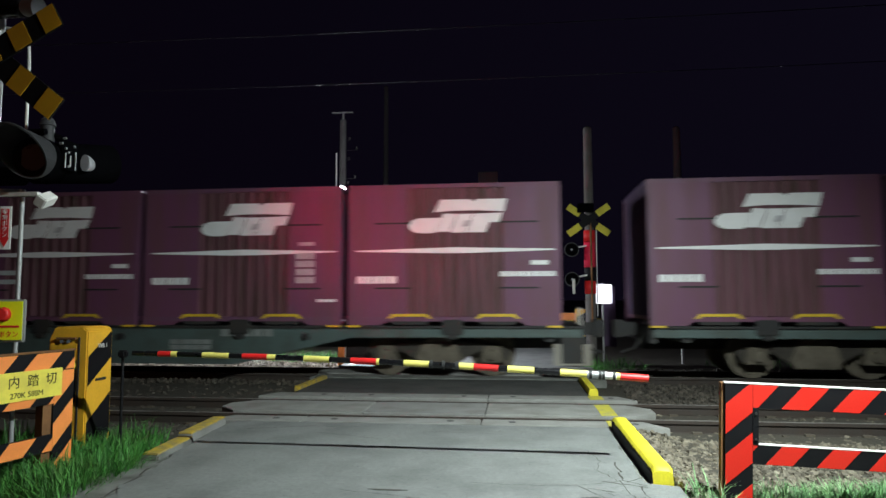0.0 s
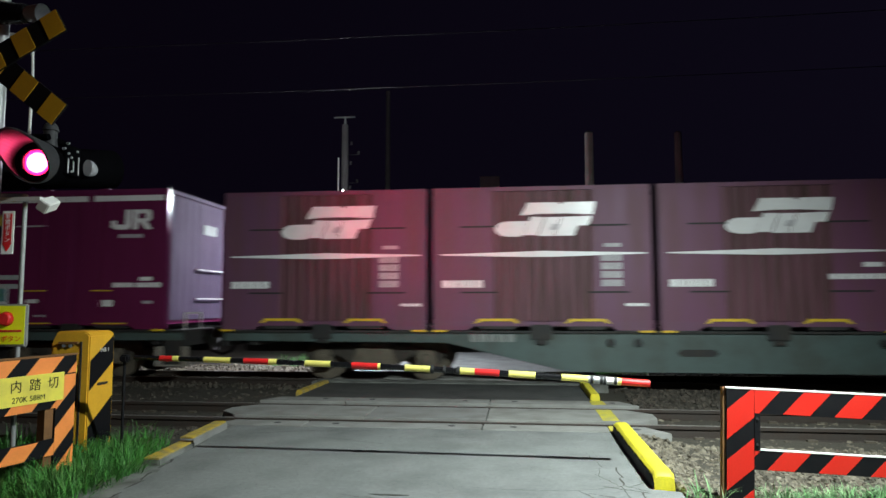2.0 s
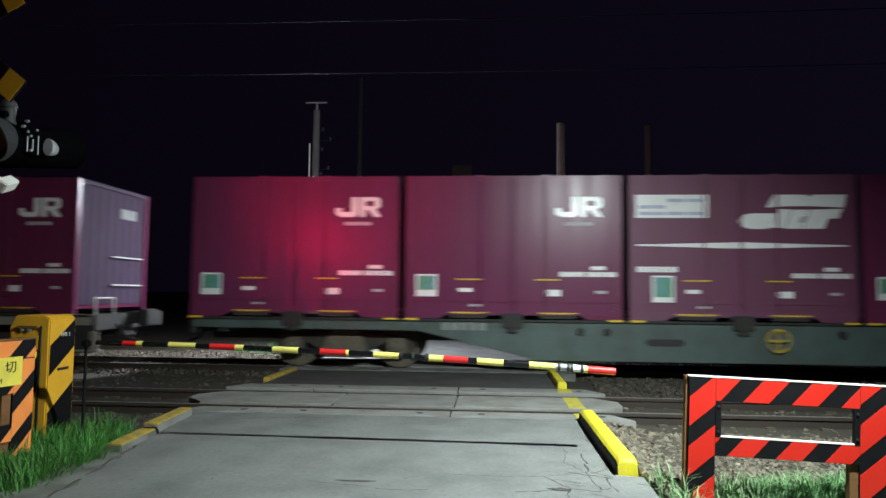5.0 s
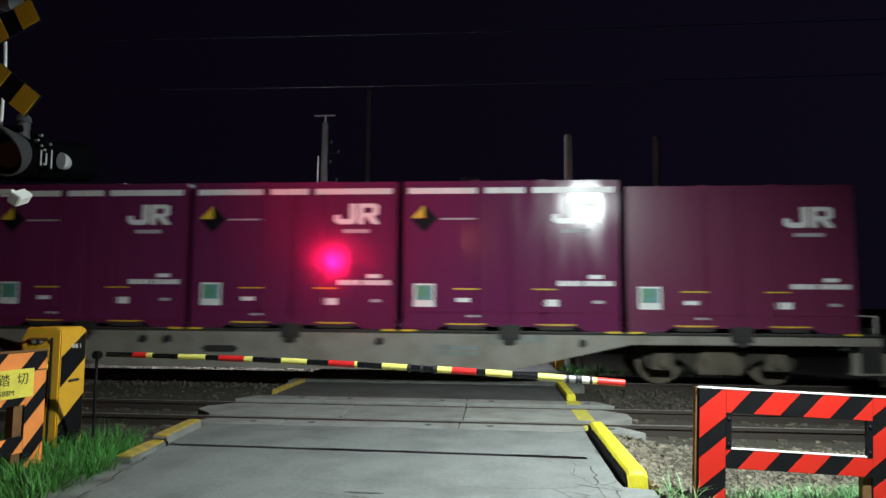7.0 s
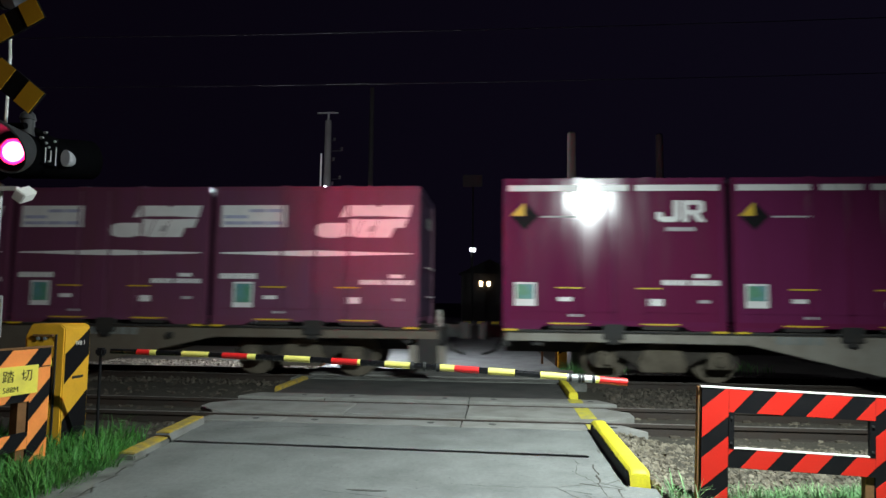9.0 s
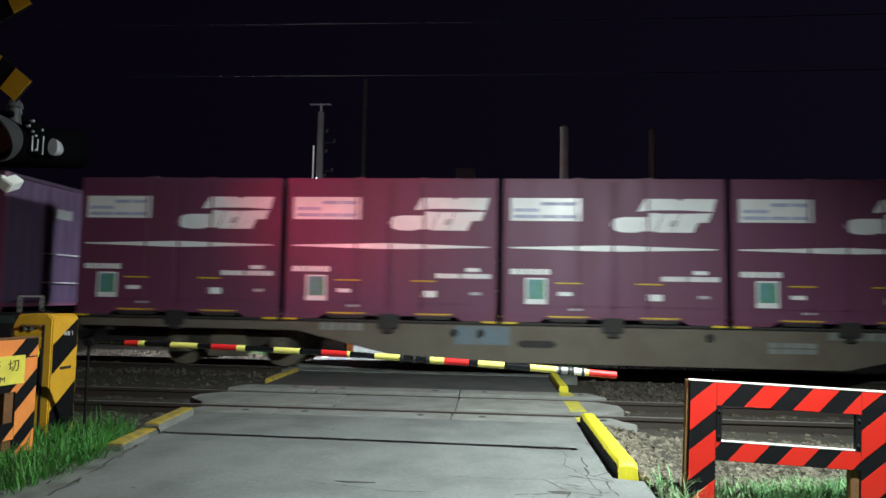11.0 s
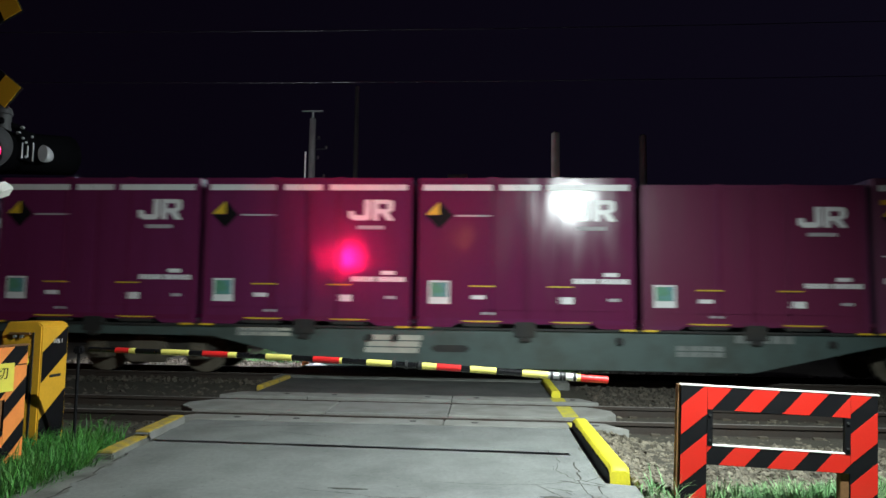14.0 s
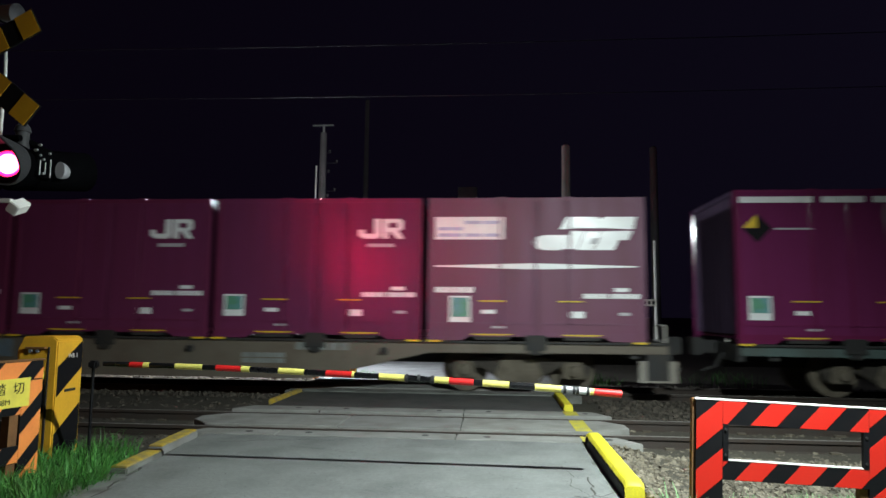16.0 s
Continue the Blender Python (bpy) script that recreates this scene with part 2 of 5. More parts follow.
PAINT_SATIN = pbr("container_paint_satin", (0.15, 0.024, 0.066), 0.3, 0, 0.06, 1.3, 0.03, 20, (0.12, 0.022, 0.056), 0.45,
                  (0.15, 0.03, 0.088), stretch=(4, 1, 0.4), wave=0.003, spec=0.32)
# rust streaks, deepened so they also paint the light and dark bands of the ribs
PAINT_RIB = pbr("container_paint_rust_and_rib_shade", (0.15, 0.058, 0.075), 0.6, 0, 0.15, 3.0, 0.08, 45, (0.055, 0.03, 0.022), 1.0,
                (0.14, 0.055, 0.075), stretch=(6, 1, 0.25))
# lilac instead of the maroon sides: cool lamp light put into the colour
END_PAINT_LIT = pbr("container_end_paint_lit", (0.1, 0.066, 0.122), 0.75, 0, 0.1, 2.2, 0.05, 45, (0.06, 0.04, 0.07), 0.6, (0.045, 0.027, 0.05), stretch=(1, 2.5, 0.5), spec=0.15)
DECAL = pbr("white_marking", (0.86, 0.86, 0.86), 0.3, 0, 0.06, 3, 0.0, 40, (0.6, 0.57, 0.56), 0.35)
DECAL_GREY = pbr("pale_marking", (0.5, 0.48, 0.5), 0.55, 0, 0.06, 3, 0.0, 40)
DECAL_GREEN = pbr("green_sticker", (0.11, 0.3, 0.19), 0.45, 0, 0.25, 6, 0.0, 8, (0.15, 0.3, 0.5), 0.8)
DECAL_FADED = pbr("faded_marking", (0.22, 0.24, 0.23), 0.6, 0, 0.2, 4, 0.0, 40, (0.13, 0.14, 0.13), 0.6)
DECAL_BLUE = pbr("blue_grey_marking", (0.48, 0.5, 0.68), 0.5, 0, 0.1, 6, 0.0, 30)
DECAL_YELLOW = pbr("yellow_marking", (0.75, 0.5, 0.03), 0.5, 0, 0.1, 5, 0.0, 40)
DECAL_ORANGE = pbr("orange_marking", (0.62, 0.33, 0.02), 0.5, 0, 0.1, 5, 0.0, 40)
DECAL_SKY = pbr("faded_blue_marking", (0.13, 0.18, 0.22), 0.6, 0, 0.2, 5, 0.0, 40, (0.16, 0.15, 0.12), 0.8)
DECAL_CREAM = pbr("cream_marking", (0.5, 0.49, 0.42), 0.6, 0, 0.15, 5, 0.0, 40, (0.3, 0.29, 0.25), 0.5)
WAGON_GREEN = pbr("wagon_grey_green", (0.072, 0.106, 0.1), 0.55, 0, 0.2, 2, 0.1, 50, (0.045, 0.045, 0.034), 0.65)
WAGON_GREY = pbr("wagon_beige_grey", (0.27, 0.255, 0.22), 0.6, 0, 0.15, 2, 0.1, 50, (0.14, 0.11, 0.08), 0.6)
WAGON_BROWN = pbr("wagon_dusty_brown", (0.14, 0.12, 0.092), 0.65, 0, 0.15, 2, 0.1, 50, (0.1, 0.07, 0.05), 0.6)
BOGIE = pbr("bogie_grime", (0.125, 0.106, 0.078), 0.85, 0, 0.35, 4, 0.3, 40, (0.045, 0.036, 0.026), 0.7)
BOGIE_DARK = pbr("bogie_dark", (0.045, 0.038, 0.03), 0.85, 0, 0.35, 4, 0.3, 40, (0.02, 0.017, 0.013), 0.7)
UNDER = pbr("underframe_black", (0.02, 0.02, 0.02), 0.7, 0, 0.3, 5, 0.2, 40, (0.05, 0.04, 0.03), 0.5)


# ---------------------------------------------------------------- mesh helpers
def box(bm, x0, x1, y0, y1, z0, z1, m=None):
    """A box between the given limits, optionally placed by m."""
    co = [(x, y, z) for x in (x0, x1) for y in (y0, y1) for z in (z0, z1)]
    v = [bm.verts.new((m @ Vector(c)) if m else c) for c in co]
    for f in ((0, 1, 3, 2), (4, 6, 7, 5), (0, 4, 5, 1), (2, 3, 7, 6), (0, 2, 6, 4), (1, 5, 7, 3)):
        bm.faces.new([v[i] for i in f])
    return bm


def rod(bm, a, b, r0, r1=None, seg=12, caps=True):
    """A round bar from a to b."""
    r1 = r0 if r1 is None else r1
    a, b = Vector(a), Vector(b)
    q = (b - a).to_track_quat("Z", "Y")
    rings = []
    for p, r in ((a, r0), (b, r1)):
        rings.append([bm.verts.new(p + q @ Vector((r * math.cos(2 * math.pi * i / seg), r * math.sin(2 * math.pi * i / seg), 0)))
                      for i in range(seg)])
    for i in range(seg):
        j = (i + 1) % seg
        f = bm.faces.new((rings[0][i], rings[0][j], rings[1][j], rings[1][i]))
        f.smooth = True
    if caps:
        bm.faces.new([bm.verts.new(v.co) for v in rings[0][::-1]])
        bm.faces.new([bm.verts.new(v.co) for v in rings[1]])
    return bm


def tube(bm, a, b, r_out, r_in, seg=20):
    """A hollow round tube from a to b."""
    a, b = Vector(a), Vector(b)
    q = (b - a).to_track_quat("Z", "Y")
    rr = []
    for p, r in ((a, r_out), (b, r_out), (b, r_in), (a, r_in)):
        rr.append([bm.verts.new(p + q @ Vector((r * math.cos(2 * math.pi * i / seg), r * math.sin(2 * math.pi * i / seg), 0)))
                   for i in range(seg)])
    for k in range(4):
        for i in range(seg):
            j = (i + 1) % seg
            f = bm.faces.new((rr[k][i], rr[k][j], rr[(k + 1) % 4][j], rr[(k + 1) % 4][i]))
            f.smooth = k in (0, 2)
    return bm


def path_rod(bm, pts, r, seg=8):
    for a, b in zip(pts, pts[1:]):
        rod(bm, a, b, r, r, seg)
    return bm


def prism(bm, poly, y0, y1):
    """A polygon in x and z, given thickness from y0 to y1."""
    a = [bm.verts.new((x, y0, z)) for x, z in poly]
    b = [bm.verts.new((x, y1, z)) for x, z in poly]
    bm.faces.new(a)
    bm.faces.new(b[::-1])
    for i in range(len(poly)):
        j = (i + 1) % len(poly)
        bm.faces.new((a[j], a[i], b[i], b[j]))
    return bm


def flat(bm, poly, z0, z1):
    """A polygon in x and y, given thickness from z0 to z1."""
    a = [bm.verts.new((x, y, z0)) for x, y in poly]
    b = [bm.verts.new((x, y, z1)) for x, y in poly]
    bm.faces.new(a[::-1])
    bm.faces.new(b)
    for i in range(len(poly)):
        j = (i + 1) % len(poly)
        bm.faces.new((a[i], a[j], b[j], b[i]))
    return bm


def clip_poly(poly, x0, x1, z0, z1):
    """The polygon cut to a rectangle."""
    for ax, lim, sgn in ((0, x0, 1), (0, x1, -1), (1, z0, 1), (1, z1, -1)):
        out = []
        for i, p in enumerate(poly):
            q = poly[(i + 1) % len(poly)]
            dp, dq = sgn * (p[ax] - lim), sgn * (q[ax] - lim)
            if dp >= 0:
                out.append(p)
            if dp * dq < 0:
                s = dp / (dp - dq)
                out.append((p[0] + s * (q[0] - p[0]), p[1] + s * (q[1] - p[1])))
        poly = out
        if len(poly) < 3:
            return []
    return poly


def finish(bm, bevel=0.0):
    if bevel:
        bmesh.ops.remove_doubles(bm, verts=bm.verts, dist=0.00005)
        bmesh.ops.bevel(bm, geom=list(bm.edges), offset=bevel, segments=2, affect="EDGES", clamp_overlap=True)
    bmesh.ops.recalc_face_normals(bm, faces=bm.faces)
    return bm


def part(name, bm, material, parent=None, label="", bevel=0.0, m=None):
    """Links bm as one mesh object under parent."""
    finish(bm, bevel)
    me = bpy.data.meshes.new(name)
    bm.to_mesh(me)
    bm.free()
    me.materials.append(material)
    ob = new(name, me)
    ob.parent = parent
    if m is not None:
        ob.matrix_basis = m
    return tagged(ob, label)


def again(ob, parent=None, m=None):
    """One more object on the same mesh."""
    o = ob.copy()
    scene.collection.objects.link(o)
    o.parent = parent or ob.parent
    if m is not None:
        o.matrix_basis = m
    return o


def thing(name, label, category, group="", kind="", m=None):
    ob = new(name)
    ob.empty_display_size = 0.1
    if m is not None:
        ob.matrix_basis = m
    return tagged(ob, label, category, group, kind)


def B():
    return bmesh.new()


def writing(name, body, size, material, parent, m, depth=0.001):
    """Letters in the built-in font, as a mesh in the plane of x and z."""
    cu = bpy.data.curves.new(name, "FONT")
    cu.body, cu.size, cu.extrude = body, size, depth
    cu.align_x, cu.align_y = "CENTER", "CENTER"
    cu.resolution_u = 3
    tmp = bpy.data.objects.new(name, cu)
    me = bpy.data.meshes.new_from_object(tmp)
    bpy.data.objects.remove(tmp)
    me.name = name
    me.materials.clear()
    me.materials.append(material)
    ob = new(name, me)
    ob.parent = parent
    ob.matrix_basis = m @ pose(0, 0, 0, 90, 0, 0)
    return ob


def zebra(parent, x0, x1, z0, z1, y, material, period=0.2, width=0.115, lean=0.75, shift=0.0, name="stripe"):
    """Slanted reflective stripes on the face of a board at y, each cut to the board."""
    n = int((x1 - x0 + (z1 - z0) * lean) / period) + 3
    h = z1 - z0
    for i in range(-2, n):
        a = x0 + shift + i * period - h * lean
        poly = clip_poly([(a, z0), (a + width, z0), (a + width + h * lean, z1), (a + h * lean, z1)], x0, x1, z0, z1)
        if len(poly) >= 3:
            part(name, prism(B(), poly, y - 0.003, y), material, parent)


# ---------------------------------------------------------------- the setting
def ground_height(x, y):
    """The bed beside the road: level at the tracks, falling away towards the near right bank."""
    if -3.6 < x < 1.0 or (1.0 <= x < 1.25 and y > 7.2):
        return -0.12
    if x < 1.25 and x > 0:
        return -0.035
    if x >= 1.25:
        s = min(1.0, max(0.0, (7.1 - y) / 2.2)) * min(1.0, 0.15 + (x - 1.25) / 1.2)
        return -0.14 - 0.22 * s + 0.1 * max(0.0, 1 - (x - 1.25) / 0.5) * (y < 7.2)
    if y < 7:
        return -0.1 - 0.06 * min(1.0, max(0.0, (6.5 - y) / 3))
    return -0.14


def build_ground():
    xs = [-900, -300, -120, -60, -30] + [-20 + 0.5 * i for i in range(81)] + [30, 60, 120, 300, 900]
    ys = [-900, -300, -100, -40, -15] + [-8 + 0.5 * i for i in range(81)] + [50, 100, 300, 900]
    v = [(x, y, ground_height(x, y) + (0.015 * noise.noise(Vector((x, y, 0))) if abs(x) < 25 and abs(y) < 40 else 0)) for y in ys for x in xs]
    w = len(xs)
    f = [(j * w + i, j * w + i + 1, (j + 1) * w + i + 1, (j + 1) * w + i) for j in range(len(ys) - 1) for i in range(w - 1)]
    me = bpy.data.meshes.new("ground")
    me.from_pydata(v, [], f)
    me.materials.append(SOIL)
    tagged(new("ground", me), "dark bare soil beside the railway at night", "ground", kind="structure")


def stones(name, regions, material, label, seed):
    """Loose ballast stones joined into one object."""
    rng = np.random.default_rng(seed)
    base = np.array([(-1, -1, -1), (1, -1, -1), (1, 1, -1), (-1, 1, -1), (-1, -1, 1), (1, -1, 1), (1, 1, 1), (-1, 1, 1)], float)
    quads = np.array([(0, 3, 2, 1), (4, 5, 6, 7), (0, 1, 5, 4), (1, 2, 6, 5), (2, 3, 7, 6), (3, 0, 4, 7)])
    vs, fs = [], []
    for x0, x1, y0, y1, count, size, lift in regions:
        for _ in range(count):
            x, y = rng.uniform(x0, x1), rng.uniform(y0, y1)
            s = size * rng.uniform(0.55, 1.3)
            c = base * (s * rng.uniform(0.6, 1.1, 3)) * rng.uniform(0.55, 1.0, (8, 3))
            rot = np.array(Euler(rng.uniform(0, 6.28, 3)).to_matrix())
            k = len(vs) * 8
            vs.append(c @ rot.T + (x, y, ground_height(x, y) + lift + rng.uniform(-0.2, 0.55) * s))
            fs.append(quads + k)
    me = bpy.data.meshes.new(name)
    me.from_pydata(np.concatenate(vs).tolist(), [], np.concatenate(fs).tolist())
    me.materials.append(material)
    tagged(new(name, me), label, "gravel", kind="stuff")


def slab(name, poly, z0, z1, material, parent=None, label="", category="", bevel=0.0):
    ob = part(name, flat(B(), poly, z0, z1), material, parent, label, bevel)
    if category:
        tagged(ob, label, category, kind="structure")
    return ob


def build_road():
    # worn edge of the near carriageway, with the older surface showing beside it
    slab("road_base", [(-3.3, -30), (1.02, -30), (1.02, 7.3), (-3.3, 7.3)], -0.13, -0.012, CONCRETE_DIRTY, None,
         "old grey road base along the worn edge", "road")
    rng = random.Random(5)
    left = [(x + rng.uniform(-0.035, 0.035), y) for x, y in ((-2.88, -30), (-2.88, 2), (-2.9, 3.2), (-2.9, 4.0), (-2.92, 4.3), (-2.9, 4.5), (-2.96, 4.7), (-2.94, 4.9), (-3.02, 5.05), (-2.99, 5.2), (-3.06, 5.35),
                                                             (-3.04, 5.5), (-3.12, 5.7), (-3.11, 5.9), (-3.14, 6.1), (-3.17, 6.4), (-3.2, 6.7), (-3.2, 7.0), (-3.22, 7.29))]
    right = [((1.2 if y < 5.1 else 0.94) + rng.uniform(-0.03, 0.03), y) for y in [7.29, 6.8, 6.3, 5.8, 5.4, 5.15, 5.09, 4.6, 4.2, 3.5, 2, -30]]
    slab("road", left + right, -0.05, 0.0, ASPHALT, None, "worn grey asphalt road with fine cracks", "road")
    slab("road_between_tracks", [(-3.35, 9.6), (1.03, 9.6), (1.03, 11.42), (-3.4, 11.42)], -0.13, -0.004, ASPHALT_DARK, None,
         "dark asphalt between the two tracks", "road")
    slab("road_beyond", [(-3.75, 13.7), (1.3, 13.7), (-0.5, 60), (-8.5, 60), (-5.0, 26)], -0.13, -0.01, ASPHALT, None,
         "asphalt road beyond the railway", "road")
    slab("edge_line", [(-3.62, 13.8), (-3.47, 13.8), (-4.7, 26), (-8.0, 59), (-8.2, 59), (-4.86, 26)], -0.009, -0.005, WHITE_WORN, None,
         "white edge line on the road beyond", "road marking")
    deck = thing("crossing_deck", "concrete panels of the level crossing between the rails", "crossing deck", kind="structure")
    # bolted concrete edge strips outside the rails and wide panels inside them
    for y0, y1, x0, x1, step in ((7.3, 7.64, -3.6, 1.62, 2.05), (9.2, 9.58, -3.75, 1.62, 2.05)):
        x = -0.42 - 4 * step
        while x < x1:
            a, b = max(x, x0), min(x + step, x1)
            if b - a > 0.2:
                st = slab("edge_strip", [(a + 0.006, y0), (b - 0.006, y0), (b - 0.006 - (0.22 if b == x1 else 0), y1), (a + 0.006 + (0.2 if a == x0 else 0), y1)], -0.13, 0.004, CONCRETE, deck, "", "", 0.008)
                for q in (0.35, step - 0.35):
                    if a < x + q < b:
                        bolt = B()
                        rod(bolt, (x + q, (y0 + y1) / 2 + 0.02, 0.002), (x + q, (y0 + y1) / 2 + 0.02, 0.008), 0.045, 0.04, 10)
                        part("bolt_recess", bolt, DARK_STEEL, deck)
            x += step
    for y0, y1 in ((7.96, 8.8), (12.12, 12.98)):
        edges = [-3.85, -1.9, -0.4, 1.66]
        for i, (a, b) in enumerate(zip(edges, edges[1:])):
            ca = 0.28 if i == 0 else 0.0
            cb = 0.28 if i == 2 else 0.0
            poly = [(a + 0.006, y0 + ca), (a + 0.006 + ca, y0), (b - 0.006 - cb, y0), (b - 0.006, y0 + cb), (b - 0.006, y1 - cb), (b - 0.006 - cb, y1), (a + 0.006 + ca, y1), (a + 0.006, y1 - ca)]
            poly = [p for k, p in enumerate(poly) if p != poly[k - 1]]
            slab("crossing_panel", poly, -0.13, 0.006, CONCRETE, deck, "", "", 0.008)
    for y0, y1 in ((11.44, 11.88), (13.3, 13.68)):
        slab("edge_strip", [(-3.7, y0), (1.5, y0), (1.5, y1), (-3.7, y1)], -0.13, 0.004, CONCRETE_DIRTY, deck, "", "", 0.008)


def ribbon(points, width, seed, step=0.05, wander=0.012):
    """A thin wandering strip along a line on the road."""
    rng = random.Random(seed)
    b = B()
    prev = None
    for (x0, y0), (x1, y1) in zip(points, points[1:]):
        n = max(2, int(math.hypot(x1 - x0, y1 - y0) / step))
        nx, ny = -(y1 - y0) / math.hypot(x1 - x0, y1 - y0), (x1 - x0) / math.hypot(x1 - x0, y1 - y0)
        for i in range(n + (prev is None)):
            t = (i + (prev is not None)) / n
            o, w = rng.uniform(-wander, wander), width * rng.uniform(0.3, 1.2)
            cx, cy = x0 + (x1 - x0) * t + nx * o, y0 + (y1 - y0) * t + ny * o
            pair = (b.verts.new((cx + nx * w, cy + ny * w, 0.002)), b.verts.new((cx - nx * w, cy - ny * w, 0.002)))
            if prev:
                b.faces.new((prev[0], pair[0], pair[1], prev[1]))
            prev = pair
    return b


def build_road_wear():
    lines = [([(0.62, 5.16), (0.9, 5.05)], 0.008), ([(0.72, 4.65), (0.9, 4.5)], 0.005),
             ([(0.62, 6.2), (0.68, 5.8), (0.62, 5.5), (0.75, 5.2)], 0.004), ([(0.75, 5.2), (0.8, 4.8)], 0.006), ([(-2.1, 6.75), (-1.4, 6.5)], 0.0035), ([(-2.9, 6.85), (-2.3, 7.05), (-1.6, 7.12)], 0.008),
             ([(-1.3, 4.75), (-0.7, 4.6), (-0.4, 4.62)], 0.005), ([(0.2, 4.62), (0.55, 4.72)], 0.01), ([(-1.0, 6.9), (-0.3, 6.85)], 0.003)]
    lines += [([(-0.36, 5.03), (0.1, 5.0), (0.45, 5.04), (0.78, 5.2)], 0.004), ([(0.81, 5.78), (0.8, 5.5), (0.78, 5.21)], 0.009), ([(0.44, 5.03), (0.52, 4.88), (0.59, 4.74), (0.55, 4.55)], 0.008),
              ([(0.5, 4.98), (0.62, 4.92), (0.66, 4.8)], 0.006), ([(0.78, 5.21), (0.9, 5.1), (0.88, 4.9), (0.92, 4.7)], 0.007), ([(0.96, 5.32), (0.84, 5.2)], 0.005), ([(0.59, 4.74), (0.75, 4.7), (0.88, 4.78)], 0.006)]
    # ragged edge of the newer surface beside the old base, its shadow drawn as dark ribbons
    lines += [([(-2.89, 4.2), (-2.92, 4.45), (-2.93, 4.62)], 0.01), ([(-2.96, 4.72), (-2.95, 4.9), (-3.01, 5.05), (-3.02, 5.2)], 0.012), ([(-3.05, 5.34), (-3.05, 5.5), (-3.1, 5.65)], 0.014)]
    for i, (pts, w) in enumerate(lines):
        ob = part("road_crack", ribbon(pts, w, 20 + i), GRIT_SHADE, None)
        tagged(ob, "thin dark crack and edge-shade line on the asphalt road", "crack", kind="structure")
    rng = random.Random(9)
    for cx, cy, rx, ry in ((-3.08, 6.75, 0.1, 0.3),  (-0.95, 4.78, 0.13, 0.025), (0.52, 4.72, 0.1, 0.035)):
        n = 64
        ph = [rng.uniform(0, 6.28) for _ in range(4)]
        poly = []
        for k in range(n):
            a = 2 * math.pi * k / n
            s = 0.8 + 0.18 * math.sin(2 * a + ph[0]) + 0.13 * math.sin(5 * a + ph[1]) + 0.08 * math.sin(11 * a + ph[2]) + rng.uniform(-0.06, 0.06)
            poly.append((cx + rx * s * math.cos(a), cy + ry * s * math.sin(a)))
        zz = 0.0035 if cx > -2.6 else -0.008
        slab("grit_patch", poly, zz - 0.003, zz, GRIT_SHADE, None, "dark patch of loose grit on the road", "grit patch")
    speck = B()
    for _ in range(260):
        x, y, s = rng.uniform(-2.6, 0.85), rng.uniform(4.3, 7.2), rng.uniform(0.0015, 0.004)
        box(speck, x - s, x + s * rng.uniform(0.5, 1), y - s, y + s, -0.001, s * 0.5)
    ob = part("road_grit", speck, GRIT_SHADE, None)
    tagged(ob, "small loose stones scattered on the road", "grit", kind="stuff")


def kerb(name, x0, x1, y0, y1, h, top_material, label, side_material=None, skew=0.0):
    k = thing(name, label, "kerb")
    body = B()
    flat(body, [(x0, y0), (x1, y0), (x1 + skew, y1), (x0 + skew, y1)], -0.13, h - 0.012)
    part("body", body, side_material or top_material, k, bevel=0.012)
    cap = B()
    flat(cap, [(x0 + 0.008, y0 + 0.01), (x1 - 0.008, y0 + 0.01), (x1 + skew - 0.008, y1 - 0.01), (x0 + skew + 0.008, y1 - 0.01)], h - 0.02, h)
    part("painted_top", cap, top_material, k, bevel=0.006)
    return k


def build_kerbs():
    k = thing("kerb", "bright yellow painted kerb with black flank beside the road", "kerb")
    rng = random.Random(31)
    body, flank = B(), B()
    rings, strip = [], []
    n = 44
    for i in range(n + 1):
        y = 5.15 + 2.11 * i / n
        j = lambda a: rng.uniform(-a, a)
        drop = 0.03 * max(0.0, 1 - (y - 5.15) / 0.06)
        prof = [(1.0, -0.13), (1.0 + j(0.004), 0.09 - drop), (1.018 + j(0.004), 0.114 - drop), (1.04 + j(0.003), 0.123 - drop + j(0.002)), (1.12 + j(0.003), 0.122 - drop + j(0.002)), (1.148 + j(0.004), 0.105 - drop), (1.162, -0.13)]
        rings.append([body.verts.new((px, y, pz)) for px, pz in prof])
        strip.append([flank.verts.new(p) for p in ((0.99, y, -0.05), (0.994, y, 0.078 + j(0.012) - drop), (1.0, y, 0.08 + j(0.01) - drop), (1.0, y, -0.05))])
    for a, b in zip(rings, rings[1:]):
        for c in range(6):
            body.faces.new((a[c], a[c + 1], b[c + 1], b[c])).smooth = c in (2, 3, 4)
    body.faces.new(rings[0])
    body.faces.new(rings[-1][::-1])
    for a, b in zip(strip, strip[1:]):
        for c in range(4):
            flank.faces.new((a[c], a[(c + 1) % 4], b[(c + 1) % 4], b[c]))
    flank.faces.new(strip[0])
    flank.faces.new(strip[-1][::-1])
    part("body", body, YELLOW, k)
    # separate black strip along the inner side of the kerb
    part("black_flank", flank, BLACK, k, "black inner flank")
    kerb("kerb", 1.02, 1.15, 9.72, 11.4, 0.08, YELLOW, "yellow painted kerb between the tracks")
    kerb("kerb", -3.27, -3.11, 5.45, 6.2, 0.052, YELLOW_WORN, "worn yellow kerb beside the grass", CONCRETE_DIRTY, -0.06)
    kerb("kerb", -3.355, -3.2, 6.22, 7.14, 0.076, YELLOW_WORN, "worn yellow concrete kerb at the crossing", CONCRETE, -0.075)
    kerb("kerb", -3.47, -3.36, 9.95, 11.4, 0.045, YELLOW_WORN, "worn yellow kerb between the tracks")
